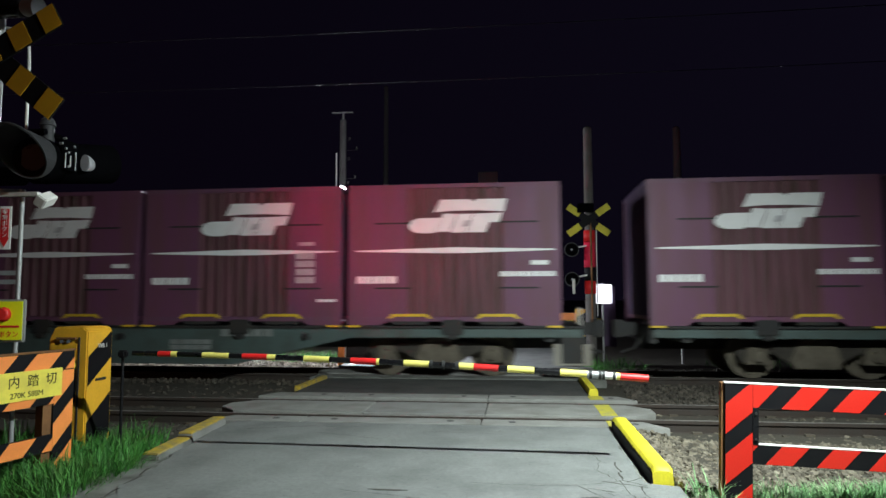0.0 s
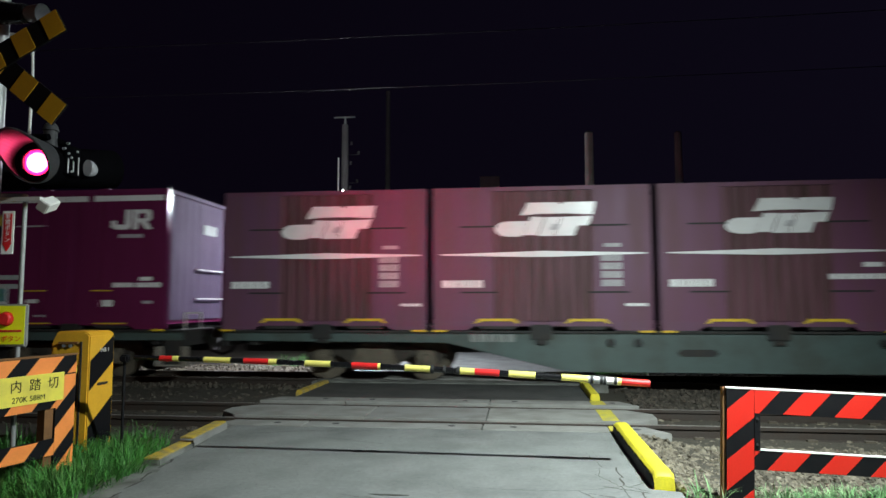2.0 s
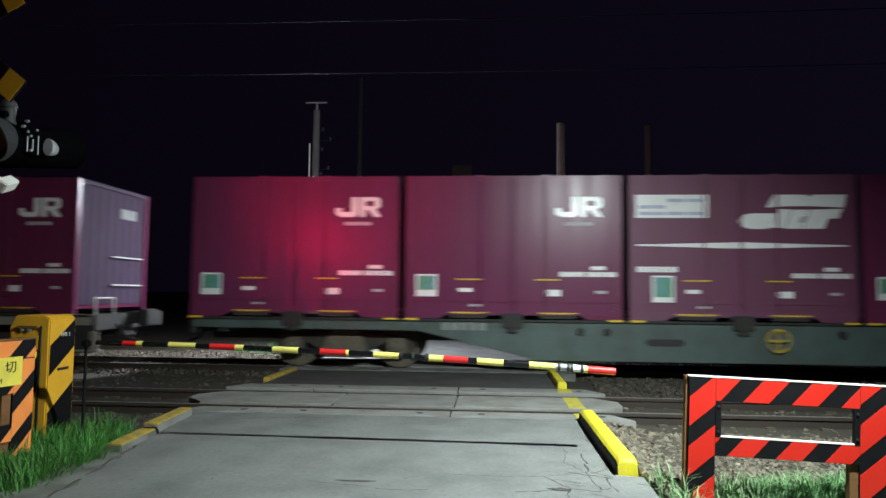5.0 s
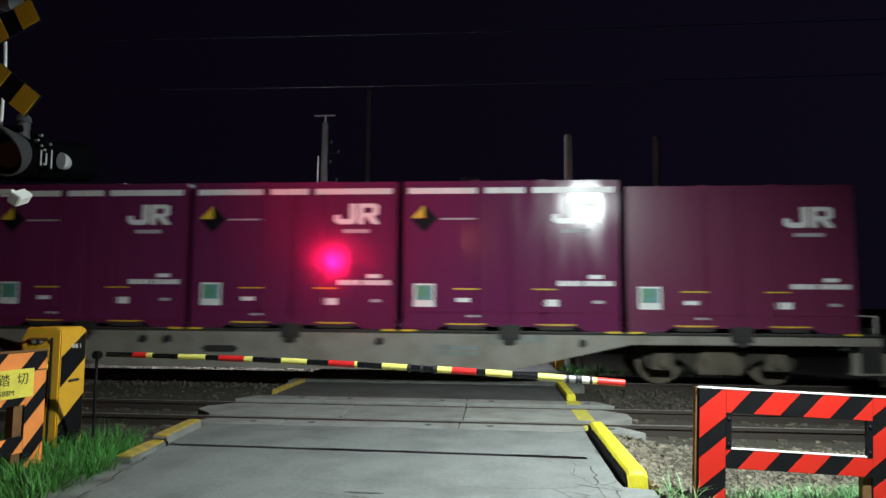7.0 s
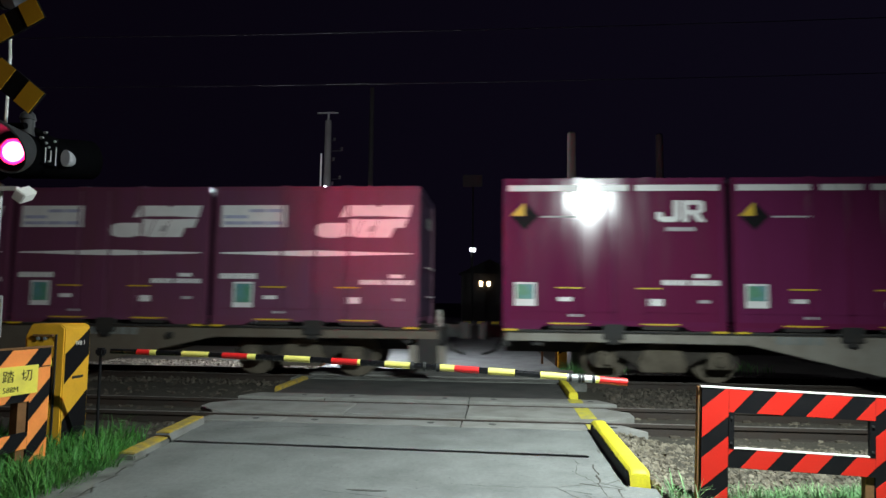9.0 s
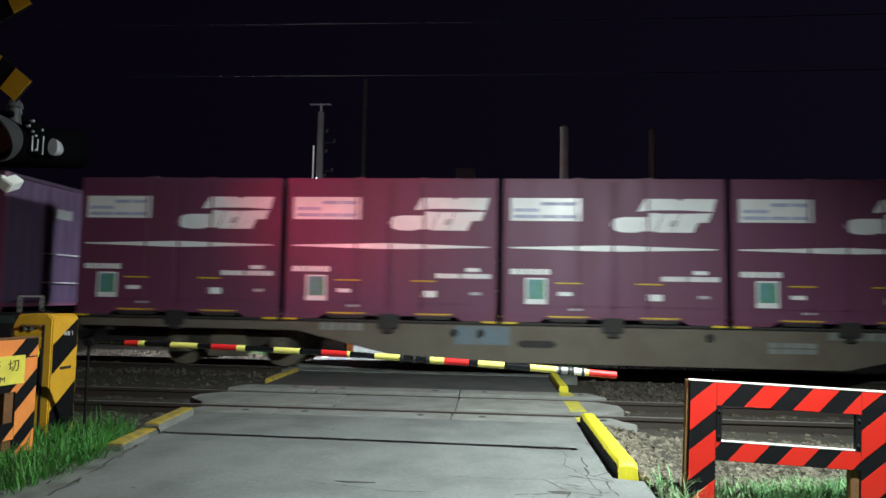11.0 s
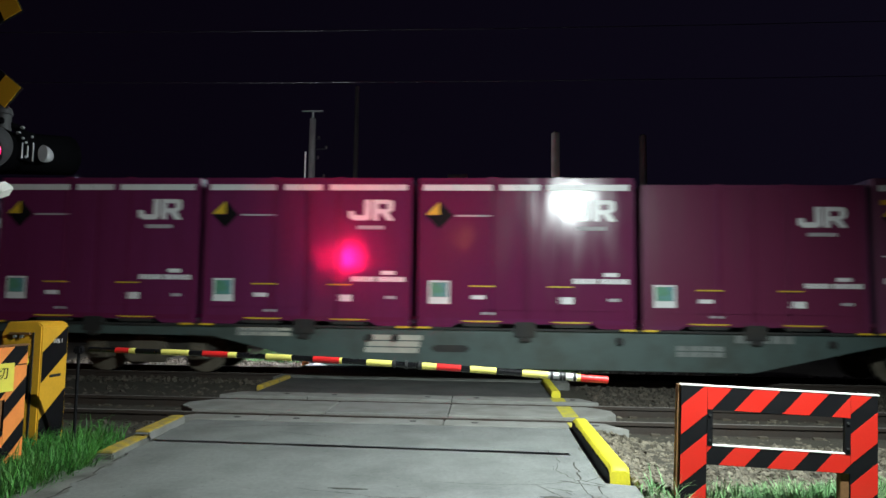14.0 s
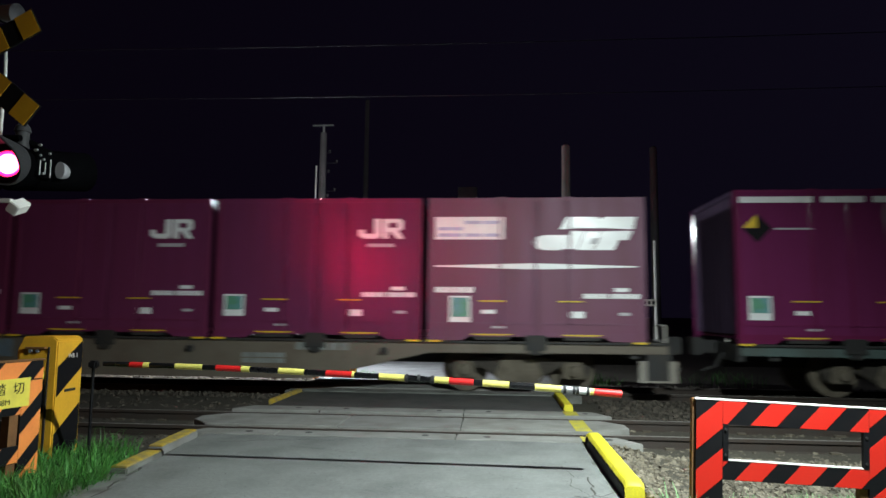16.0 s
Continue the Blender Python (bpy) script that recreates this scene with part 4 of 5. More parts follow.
def build_button_stand():
    s = thing("emergency_button_stand", "grey steel stand with lime emergency button box", "emergency button",
              m=Matrix.Translation((0, 0, -0.081)) @ Matrix.Scale(1.059, 4) @ pose(-3.9, 4.72, 0, 0, 0, 10) @ pose(3.9, -4.72, 0))
    y = 4.72
    part("upright", rod(B(), (-3.90, y, -0.2), (-3.90, y, 2.26), 0.018), GREY_STEEL, s)
    part("upright", rod(B(), (-4.36, y, -0.2), (-4.36, y, 2.26), 0.018), GREY_STEEL, s)
    for z in (2.25, 1.53, 1.6):
        part("crossbar", box(B(), -4.36, -3.9, y - 0.012, y + 0.012, z - 0.02, z + 0.015), GREY_STEEL, s)
    part("button_box", box(B(), -4.1, -3.79, y - 0.1, y - 0.06, 1.06, 1.39), GREY_STEEL, s, bevel=0.008)
    part("face_plate", box(B(), -4.085, -3.8, y - 0.106, y - 0.101, 1.08, 1.375), LIME, s, "lime reflective face")
    part("button", rod(B(), (-3.935, y - 0.15, 1.275), (-3.935, y - 0.106, 1.275), 0.045, 0.058, 20), RED_PAINT, s, "round red push button", bevel=0.004)
    writing("button_writing", "非常ボタン", 0.05, RED_PAINT, s, pose(-3.945, y - 0.108, 1.12))
    part("red_bar", box(B(), -4.07, -3.82, y - 0.109, y - 0.106, 1.175, 1.19), RED_PAINT, s)
    part("notice", box(B(), -4.26, -4.02, y - 0.1, y - 0.095, 0.86, 1.03), WHITE, s, "small white notice")
    part("arrow_board", box(B(), -4.04, -3.95, y - 0.05, y - 0.04, 1.78, 2.12), WHITE, s, "white board with a red downward arrow")
    part("arrow", prism(B(), [(-4.025, 2.1), (-3.965, 2.1), (-3.965, 1.87), (-3.957, 1.87), (-3.995, 1.8), (-4.033, 1.87), (-4.025, 1.87)], y - 0.054, y - 0.0505), RED_PAINT, s)
    for i, ch in enumerate("非常ボタン"):
        writing("arrow_writing", ch, 0.045, WHITE, s, pose(-3.995, y - 0.056, 2.075 - 0.046 * i))


def build_lamp_posts():
    s = thing("street_lamp", "grey steel crossing lamp post with white flat lamp", "street lamp", "lamp posts")
    part("pole", rod(B(), (3.9, 3.3, -0.4), (3.9, 3.3, 4.7), 0.06, 0.05, 16), GREY_STEEL, s)
    part("arm", rod(B(), (3.9, 3.3, 4.6), (2.75, 3.72, 4.5), 0.025), GREY_STEEL, s)
    h = part("lamp_head", box(B(), -0.3, 0.3, -0.14, 0.14, 0.02, 0.1), GREY_STEEL, s, bevel=0.015)
    h.matrix_basis = look(LAMP, (0.4, 9.2, 0.2))
    f = thing("utility_pole", "grey concrete utility pole carrying a bright lamp", "utility pole", "utility poles")
    part("pole", rod(B(), (-6.02, 22, -0.2), (-6.02, 22, 7.7), 0.17, 0.11, 18), POLE_CONCRETE, f)
    part("crossarm", box(B(), -6.4, -5.65, 21.9, 21.96, 7.93, 7.97), GREY_STEEL, f)
    part("pole_top", rod(B(), (-6.02, 22, 7.7), (-6.02, 22, 8.0), 0.04), GREY_STEEL, f)
    part("cable_pipe", rod(B(), (-6.22, 21.9, 0.2), (-6.22, 21.9, 6.5), 0.03), WHITE, f)
    for z, o in ((6.95, 0.14), (6.6, 0.4), (6.25, 0.12), (5.6, 0.35), (5.4, 0.1)):
        ins = B()
        rod(ins, (-5.9 + o, 21.9, z), (-5.9 + o, 21.9, z + 0.1), 0.035, 0.05, 10)
        rod(ins, (-6.02, 21.95, z), (-5.9 + o, 21.9, z), 0.012, 0.012, 6)
        part("insulator", ins, DARK_STEEL, f)
    c = thing("street_lamp", "slim white crossing lamp post with brilliant lamp", "street lamp", "lamp posts")
    part("pole", rod(B(), (-4.37, 16.1, -0.2), (-4.37, 16.1, 4.1), 0.095, 0.085, 18), WHITE, c)
    part("arm", rod(B(), (-4.37, 16.1, 4.1), (-4.36, 15.86, 4.2), 0.025), GREY_STEEL, c)
    lg = B()
    bmesh.ops.create_uvsphere(lg, u_segments=20, v_segments=12, radius=0.14)
    part("lamp_globe", lg, LED, c, "glowing white lamp globe", m=pose(-4.36, 15.8, 4.1)).visible_shadow = False
    part("control_box", box(B(), -4.52, -4.25, 15.9, 16.04, 0.75, 1.75), GREY_STEEL, c, bevel=0.01)
    for z in (2.0, 2.5, 3.1):
        part("pole_band", rod(B(), (-4.37, 16.1, z), (-4.37, 16.1, z + 0.05), 0.1, 0.1, 18), DARK_STEEL, c)
    part("side_box", box(B(), -4.28, -4.19, 16.02, 16.12, 2.7, 3.05), WHITE, c)
    g = thing("street_lamp", "small white street lamp far along the road", "street lamp", "lamp posts")
    part("pole", rod(B(), (-2.1, 48, -0.2), (-2.1, 48, 5.2), 0.05), DARK_STEEL, g)
    part("lamp_head", box(B(), -2.2, -1.8, 47.7, 48.0, 5.12, 5.36), LED_SMALL, g, "glowing lamp head", bevel=0.03)
    for x, yy, h, r, lab in ((-6.93, 34, 12.9, 0.14, "thin dark pole beyond the road"), (7.25, 30, 9.1, 0.19, "dim overhead-line pole beyond the tracks")):
        p = thing("utility_pole", lab, "utility pole", "utility poles")
        part("pole", rod(B(), (x, yy, -0.2), (x, yy, h), r * 1.15, r * 0.85, 16), POLE_CONCRETE, p)
        part("cap", rod(B(), (x, yy, h), (x, yy, h + 0.06), r * 0.6), DARK_STEEL, p)


BEACON = (-0.69, -12.0, 4.78)


def build_beacon():
    """A flashing amber lamp on a mast down the road, its lit face turning in and out of a housing."""
    x, y, z = BEACON
    o = thing("warning_beacon", "flashing amber warning lamp on a grey mast", "warning lamp")
    part("mast", rod(B(), (x, y - 0.7, -0.2), (x, y - 0.7, 5.45), 0.06), GREY_STEEL, o)
    shell = B()
    for b in ((-0.62, -0.6, -0.6, 0.55, -0.62, 0.62), (0.6, 0.62, -0.6, 0.55, -0.62, 0.62), (-0.6, 0.6, -0.62, -0.6, -0.62, 0.62), (-0.6, 0.6, -0.6, 0.55, 0.6, 0.62), (-0.6, 0.6, -0.6, 0.55, -0.62, -0.6)):
        box(shell, *b)
    part("housing", shell, HOOD_BLACK, o, m=pose(x, y, z))
    d = new("lamp_turret")
    d.parent = o
    d.matrix_basis = pose(x, y, z)
    part("shield", box(B(), -0.42, 0.42, 0.36, 0.38, -0.42, 0.42), HOOD_BLACK, d)
    part("amber_lens", rod(B(), (0, 0.382, 0), (0, 0.4, 0), 0.39, 0.37, 28), AMBER_GLOW, d, "glowing amber lens")
    return d


def wire(x0, x1, y, z, r, label):
    b = B()
    n = 24
    pts = []
    for i in range(n + 1):
        x = x0 + (x1 - x0) * i / n
        u = ((x + 20) % 40) / 40
        pts.append((x, y, z + 0.25 * (2 * u - 1) ** 2 - 0.08))
    rings = [[b.verts.new((px, py + r * math.cos(k * math.pi / 3), pz + r * math.sin(k * math.pi / 3))) for k in range(6)] for px, py, pz in pts]
    for u, v in zip(rings, rings[1:]):
        for k in range(6):
            b.faces.new((u[k], u[(k + 1) % 6], v[(k + 1) % 6], v[k]))
    ob = part("overhead_wire", b, WIRE, None)
    tagged(ob, label, "wire", "overhead wires")


SIGN_X0, SIGN_X1 = -3.72, -3.1


def build_far_side():
    s = thing("crossing_signal", "far crossing signal with yellow cross beyond the train", "crossing signal", "crossing signals")
    x, y = 1.66, 15.1
    part("mast", rod(B(), (x, y, -0.2), (x, y, 5.33), 0.125, 0.095, 18), MAST_CONCRETE, s)
    part("mast_cap", rod(B(), (x, y, 5.33), (x, y, 5.37), 0.08, 0.05, 14), DARK_STEEL, s)
    cross_arms(s, (x - 0.03, y - 0.2, 3.17), 0.16, YELLOW, ((35, 0.56, ((0.004, 0.33),)), (35, 0.56, ((0.004, 0.33),))))
    part("head_box", box(B(), x - 0.28, x + 0.08, y - 0.3, y - 0.24, 3.34, 3.54), HOOD_BLACK, s, bevel=0.01)
    for z0, z1, mt in ((2.1, 2.68, RED_WRAP), (1.8, 2.1, BLACK), (1.5, 1.8, RED_PAINT), (2.68, 2.95, RED_PAINT)):
        part("mast_wrap", tube(B(), (x, y, z0 + 0.003), (x, y, z1 - 0.003), 0.131, 0.122, 18), mt, s)
    part("centre_pipe", rod(B(), (x + 0.02, y - 0.15, 0.6), (x + 0.02, y - 0.15, 3.2), 0.022, 0.022, 10), WOOD_POST, s)
    part("conduit", rod(B(), (x + 0.15, y - 0.05, 1.0), (x + 0.15, y - 0.05, 3.05), 0.012, 0.012, 8), WHITE, s)
    for z in (2.5, 1.83):
        lx = x - 0.42
        lamp = B()
        rod(lamp, (lx, y - 0.2, z), (lx, y + 0.1, z), 0.165, 0.13, 20)
        part("lamp_housing", lamp, HOOD_BLACK, s)
        part("lamp_rim", tube(B(), (lx, y - 0.215, z), (lx, y - 0.2, z), 0.165, 0.145, 22), VISOR_DARK, s)
        part("lens", rod(B(), (lx, y - 0.212, z), (lx, y - 0.2, z), 0.14, 0.145, 20), HOOD_BLACK, s)
        # pale disc that paints in the lamp's reflection at the lens centre
        part("lens_boss", rod(B(), (lx, y - 0.225, z), (lx, y - 0.212, z), 0.018, 0.025, 10), HOOD_GREY, s)
        part("lamp_arm", rod(B(), (lx + 0.16, y - 0.12, z + 0.06), (x - 0.08, y - 0.12, z + 0.09), 0.02), WHITE, s)
    part("hanger", box(B(), x - 0.42, x - 0.36, y - 0.26, y - 0.23, 1.5, 1.83), WHITE_WORN, s)
    c = thing("barrier_cabinet", "far yellow striped crossing-gate cabinet", "cabinet")
    part("body", box(B(), 1.35, 1.72, 15.3, 15.7, -0.14, 1.15), CABINET, c, bevel=0.015)
    for z in (0.2, 0.75):
        part("black_stripe", prism(B(), [(1.36, z), (1.71, z + 0.2), (1.71, z + 0.42), (1.36, z + 0.22)], 15.296, 15.3), BLACK, c)
    t = thing("lit_sign", "small white lit information panel on a post", "sign")
    part("post", rod(B(), (1.95, 15.3, -0.2), (1.95, 15.3, 1.75), 0.025), GREY_STEEL, t)
    part("panel", box(B(), 1.72, 2.16, 15.2, 15.26, 1.28, 1.72), SIGN_GLOW, t, "white glowing panel", bevel=0.02)
    for i in range(4):
        part("writing_bar", box(B(), 1.73, 1.79, 15.194, 15.2, 1.35 + 0.09 * i, 1.375 + 0.09 * i), DARK_STEEL, t)
    part("back_box", box(B(), 1.95, 2.25, 15.35, 15.6, 0.3, 1.68), END_PAINT_LIT, t, bevel=0.015)
    z = thing("zebra_fence", "far orange fence panel beside the crossing signal", "fence", "zebra fences")
    part("board", box(B(), 0.93, 1.34, 15.2, 15.22, 0.9, 1.07), ORANGE_SHEET, z)
    for px in (0.96, 1.28):
        part("post", box(B(), px, px + 0.05, 15.221, 15.27, -0.2, 1.05), WOOD_POST, z)
    part("lower_board", box(B(), 0.93, 1.34, 15.2, 15.22, 0.45, 0.58), ORANGE_SHEET, z)
    g = thing("marker_post", "slim white post with a small number board", "post")
    part("post", rod(B(), (3.86, 16.0, -0.2), (3.86, 16.0, 3.2), 0.035), WHITE, g)
    part("board", box(B(), 3.41, 3.86, 15.92, 15.95, 1.62, 1.78), WHITE_WORN, g)
    for i in range(4):
        part("writing_bar", box(B(), 3.46 + 0.1 * i, 3.52 + 0.1 * i, 15.914, 15.92, 1.66, 1.74), DARK_STEEL, g)
    v = thing("sign_post", "white vertical sign board beside the road", "sign")
    part("post", rod(B(), (SIGN_X0 + 0.28, 19.2, -0.2), (SIGN_X0 + 0.28, 19.2, 2.4), 0.04), GREY_STEEL, v)
    part("board", box(B(), SIGN_X0, SIGN_X1, 19.1, 19.15, 0.98, 2.56), POLE_CONCRETE, v, "pale grey board")
    for i, (u, w, z0, z1) in enumerate(((0.2, 0.08, 2.36, 2.5), (0.3, 0.1, 2.2, 2.3), (0.12, 0.06, 1.66, 1.88), (0.3, 0.06, 1.66, 1.88), (0.1, 0.06, 1.42, 1.6), (0.3, 0.05, 1.44, 1.56),
                                        (0.2, 0.06, 1.1, 1.32), (0.44, 0.05, 1.4, 1.6), (0.44, 0.05, 1.12, 1.2), (0.42, 0.08, 2.3, 2.46))):
        part("writing_bar", box(B(), SIGN_X0 + u, SIGN_X0 + u + w, 19.094, 19.1, z0, z1), DARK_STEEL, v)
    # low guard rail with yellow reflectors, and a passing place for cars further off
    r = thing("guard_rail", "low dark guard rail with yellow reflectors", "guard rail")
    part("beam", box(B(), -1.6, 3.4, 27.0, 27.08, 0.45, 0.62), DARK_STEEL, r)
    for i in range(5):
        part("post", rod(B(), (-1.5 + 1.2 * i, 27.1, -0.2), (-1.5 + 1.2 * i, 27.1, 0.62), 0.05), DARK_STEEL, r)
    for i in range(9):
        part("reflector", box(B(), -1.5 + 0.58 * i, -1.18 + 0.58 * i, 26.985, 27.0, 0.5, 0.6), YELLOW, r)
    # added hut shape that carries the two headlights of a distant car
    h = thing("hut", "dark distant hut shape added behind two warm car headlights", "hut")
    part("wall", box(B(), -2.6, 1.2, 44, 47, -0.2, 3.3), DARK_STEEL, h)
    part("roof", prism(B(), [(-2.8, 3.3), (1.4, 3.3), (-0.7, 4.3)], 43.8, 47.2), UNDER, h)
    for sx in (-1.25, -0.75):
        part("wall_lamp", box(B(), sx - 0.1, sx + 0.1, 43.9, 44.0, 2.5, 2.8), HEADLIGHT, h, "glowing warm car headlight", bevel=0.02)
    # red tail lights of distant cars, held up by added posts
    for cx, cz in ((1.4, 2.1), (1.75, 2.0)):
        t2 = thing("signal_lamp", "small red car tail light glowing on an added post", "signal", "distant red lamps")
        part("post", rod(B(), (cx, 50, -0.2), (cx, 50, cz), 0.04), DARK_STEEL, t2)
        part("lamp", rod(B(), (cx, 49.9, cz), (cx, 50.1, cz), 0.1, 0.1, 12), TAIL, t2)
    b = thing("notice_board", "dim grey board high on a post beyond the tracks", "sign")
    part("board", box(B(), -2.2, -1.05, 38, 38.1, 8.2, 8.9), POLE_CONCRETE, b)
    part("post", rod(B(), (-1.6, 38.2, -0.2), (-1.6, 38.2, 8.85), 0.05), DARK_STEEL, b)
    # low cable trough with orange end posts beside the far rails
    q = thing("cable_trough", "low cable box with pale lid and orange end posts in weeds", "box")
    part("body", box(B(), -3.8, -3.2, 14.3, 14.6, -0.14, 0.36), STEEL_RAIL, q, bevel=0.02)
    part("lid", box(B(), -3.84, -3.16, 14.26, 14.64, 0.4, 0.43), WHITE, q, bevel=0.008)
    part("lid_rim", box(B(), -3.82, -3.18, 14.28, 14.62, 0.36, 0.4), WOOD_POST, q)
    for px in (-3.97, -3.16):
        part("end_post", box(B(), px, px + 0.13, 14.24, 14.34, -0.2, 0.38), ORANGE_SHEET, q, "orange end post", bevel=0.01)


build_ground()
build_road()
build_road_wear()
build_kerbs()
build_track(8.385, "near_track", "rusty near railway track on ballast")
build_track(12.56, "far_track", "far railway track carrying the freight train")
build_barrier_cabinet()
build_barrier_arm()
build_near_fence()
build_left_fence()
build_near_signal()
build_button_stand()
build_lamp_posts()
TURRET = build_beacon()
build_far_side()
for yy, zz, rad, lab in ((13.0, 5.95, 0.007, "thin contact wire above the far track"), (13.0, 7.06, 0.008, "thin carrier wire above the far track"), (9.6, 6.9, 0.005, "thin wire above the near track")):
    wire(-60, 60, yy, zz, rad, lab)
grass("grass_left", [(-3.75, 5.35, 0.5, 3), (-3.6, 4.75, 0.4, 3), (-4.1, 4.9, 0.6, 4), (-4.2, 5.7, 0.45, 2), (-3.75, 5.9, 0.35, 1.5), (-4.6, 4.3, 0.7, 3), (-4.9, 6.0, 0.6, 2), (-4.0, 6.4, 0.4, 0.6), (-3.4, 4.95, 0.35, 3), (-3.3, 4.5, 0.35, 2.5), (-3.45, 5.5, 0.25, 1.6), (-3.25, 5.25, 0.2, 1.4)], 13000, 0.38, LEAF,
      "long green grass growing along the road edge", 3)
grass("grass_right", [(1.55, 4.6, 0.3, 0.3), (2.2, 4.75, 0.5, 2), (2.9, 4.8, 0.5, 2), (3.5, 4.9, 0.6, 3), (2.05, 5.4, 0.3, 0.9), (2.5, 5.45, 0.4, 2.2), (3.0, 5.5, 0.4, 3), (3.5, 5.6, 0.5, 2), (1.35, 5.0, 0.2, 0.12)], 11000, 0.33, LEAF_PALE,
      "pale green grass growing round the fence", 4)
grass("grass_far", [(-3.5, 14.9, 0.25, 4), (-4.5, 15.2, 0.35, 4), (-5.1, 15.3, 0.4, 4), (-5.7, 15.4, 0.4, 2), (-3.0, 14.6, 0.3, 2), (1.5, 13.9, 0.3, 2), (-4.6, 15.4, 0.7, 2), (1.6, 14.4, 0.4, 2), (2.2, 14.8, 0.6, 2), (5.2, 15.5, 1.0, 2), (-2.9, 14.2, 0.3, 1)], 2600, 0.46, LEAF,
      "weeds growing beside the far track", 6)


# ---------------------------------------------------------------- the freight train
LENGTH, WIDTH = 3.734, 2.45
PITCH, DECK, FACE = 3.864, 0.93, 11.337


def along(f):
    return -LENGTH / 2 + LENGTH * f


def container_body(kind, height):
    """Walls with their pressed ribs, as one closed shell."""
    hw = WIDTH / 2
    near = []
    if kind == "ribbed":
        near += [(0.0, 0), (0.28, 0), (0.281, 0.06), (0.744, 0.06), (0.745, 0), (1.0, 0)]
    else:
        near += [(0.0, 0)]
        for a in (0.345, 0.49, 0.508, 0.65):
            near += [(a - 0.008, 0), (a - 0.005, 0.02), (a + 0.005, 0.02), (a + 0.008, 0)]
        near += [(1.0, 0)]
    loop = [(along(f), -hw + d) for f, d in near]
    end = [(-hw + 0.1, 0.0), (-hw + 0.11, 0.045), (hw - 0.11, 0.045), (hw - 0.1, 0.0)]
    loop += [(LENGTH / 2 - d, y) for y, d in end]
    loop += [(LENGTH / 2, hw), (-LENGTH / 2, hw)]
    loop += [(-LENGTH / 2 + d, y) for y, d in end[::-1]]
    return flat(B(), loop, 0.09, height - 0.05)


def ribbed_panel():
    """The pressed middle of an old container's side."""
    line = [(0.2815, 0.0)]
    n = 9
    s = 0.462 / n
    for i in range(n):
        a = 0.2815 + s * i
        line += [(a + s * 0.15, 0.0), (a + s * 0.27, 0.045), (a + s * 0.63, 0.045), (a + s * 0.75, 0.0)]
    line += [(0.7435, 0.0), (0.7435, 0.055), (0.2815, 0.055)]
    return flat(B(), [(along(f), -WIDTH / 2 + d) for f, d in line], 0.16, 2.42)


def decal(parent, name, material, f0, f1, z0, z1, height, y=0.0):
    b = box(B(), along(f0), along(f1), -WIDTH / 2 - 0.004 - y, -WIDTH / 2 - 0.0005 - y, z0 * height, z1 * height)
    return part(name, b, material, parent)


def decal_poly(parent, name, material, pts, height, y=0.0):
    return part(name, prism(B(), [(along(f), z * height) for f, z in pts], -WIDTH / 2 - 0.004 - y, -WIDTH / 2 - 0.0005 - y), material, parent)


def bold_logo(c, f0, f1, z0, z1, h):
    """A slanted white block emblem: a hooked foot, a long bar and notched blocks below it."""
    w, t = f1 - f0, z1 - z0
    P = lambda u, v: (f0 + w * u, z0 + t * v)
    foot = [P(0.14 + 0.14 * math.cos(a), 0.22 + 0.23 * math.sin(a)) for a in [math.pi * (0.5 + i / 9) for i in range(10)]]
    decal_poly(c, "emblem_foot", DECAL, foot + [P(0.27, -0.01), P(0.34, 0.45)], h)
    decal_poly(c, "emblem_bar", DECAL, [P(0.26, 0.62), P(0.45, 0.66), P(0.7, 0.66), P(0.97, 0.62), P(1.0, 1.0), P(0.69, 1.0), P(0.665, 0.93), P(0.63, 1.0), P(0.33, 1.0)], h)
    decal_poly(c, "emblem_block", DECAL, [P(0.28, 0.03), P(0.42, 0.03), P(0.5, 0.56), P(0.36, 0.58)], h)
    decal_poly(c, "emblem_block", DECAL, [P(0.428, 0.0), P(0.58, 0.0), P(0.66, 0.56), P(0.508, 0.56)], h)
    decal_poly(c, "emblem_block", DECAL, [P(0.588, 0.0), P(0.78, 0.0), P(0.83, 0.3), P(0.92, 0.3), P(0.96, 0.58), P(0.668, 0.56)], h)
    decal_poly(c, "emblem_notch", DECAL_GREY, [P(0.55, 0.18), P(0.62, 0.18), P(0.65, 0.36), P(0.58, 0.36)], h, 0.003)


def small_logo(c, f0, f1, z0, z1, h):
    """A compact white emblem of a hook and a looped block."""
    w, t = f1 - f0, z1 - z0
    P = lambda u, v: (f0 + w * u, z0 + t * v)
    decal_poly(c, "emblem_hook", DECAL, [P(0, 0.45), P(0.0, 0.15), P(0.12, 0), P(0.42, 0), P(0.5, 0.15), P(0.5, 1), P(0.35, 1), P(0.35, 0.25), P(0.15, 0.25), P(0.13, 0.45)], h)
    decal_poly(c, "emblem_stem", DECAL, [P(0.54, 0), P(0.67, 0), P(0.67, 1), P(0.54, 1)], h)
    decal_poly(c, "emblem_loop", DECAL, [P(0.67, 0.35), P(0.72, 0.35), P(0.86, 0.0), P(1.02, 0.0), P(0.9, 0.38), P(1.0, 0.5), P(1.0, 0.9), P(0.93, 1.0), P(0.67, 1.0), P(0.67, 0.8), P(0.86, 0.8), P(0.86, 0.55), P(0.67, 0.55)], h)
    decal(c, "caption_bar", DECAL_GREY, f0 + w * 0.2, f0 + w * 0.8, z0 - 0.06, z0 - 0.035, h)


def taper_line(c, f0, f1, z, h):
    mid = (f0 + f1) / 2
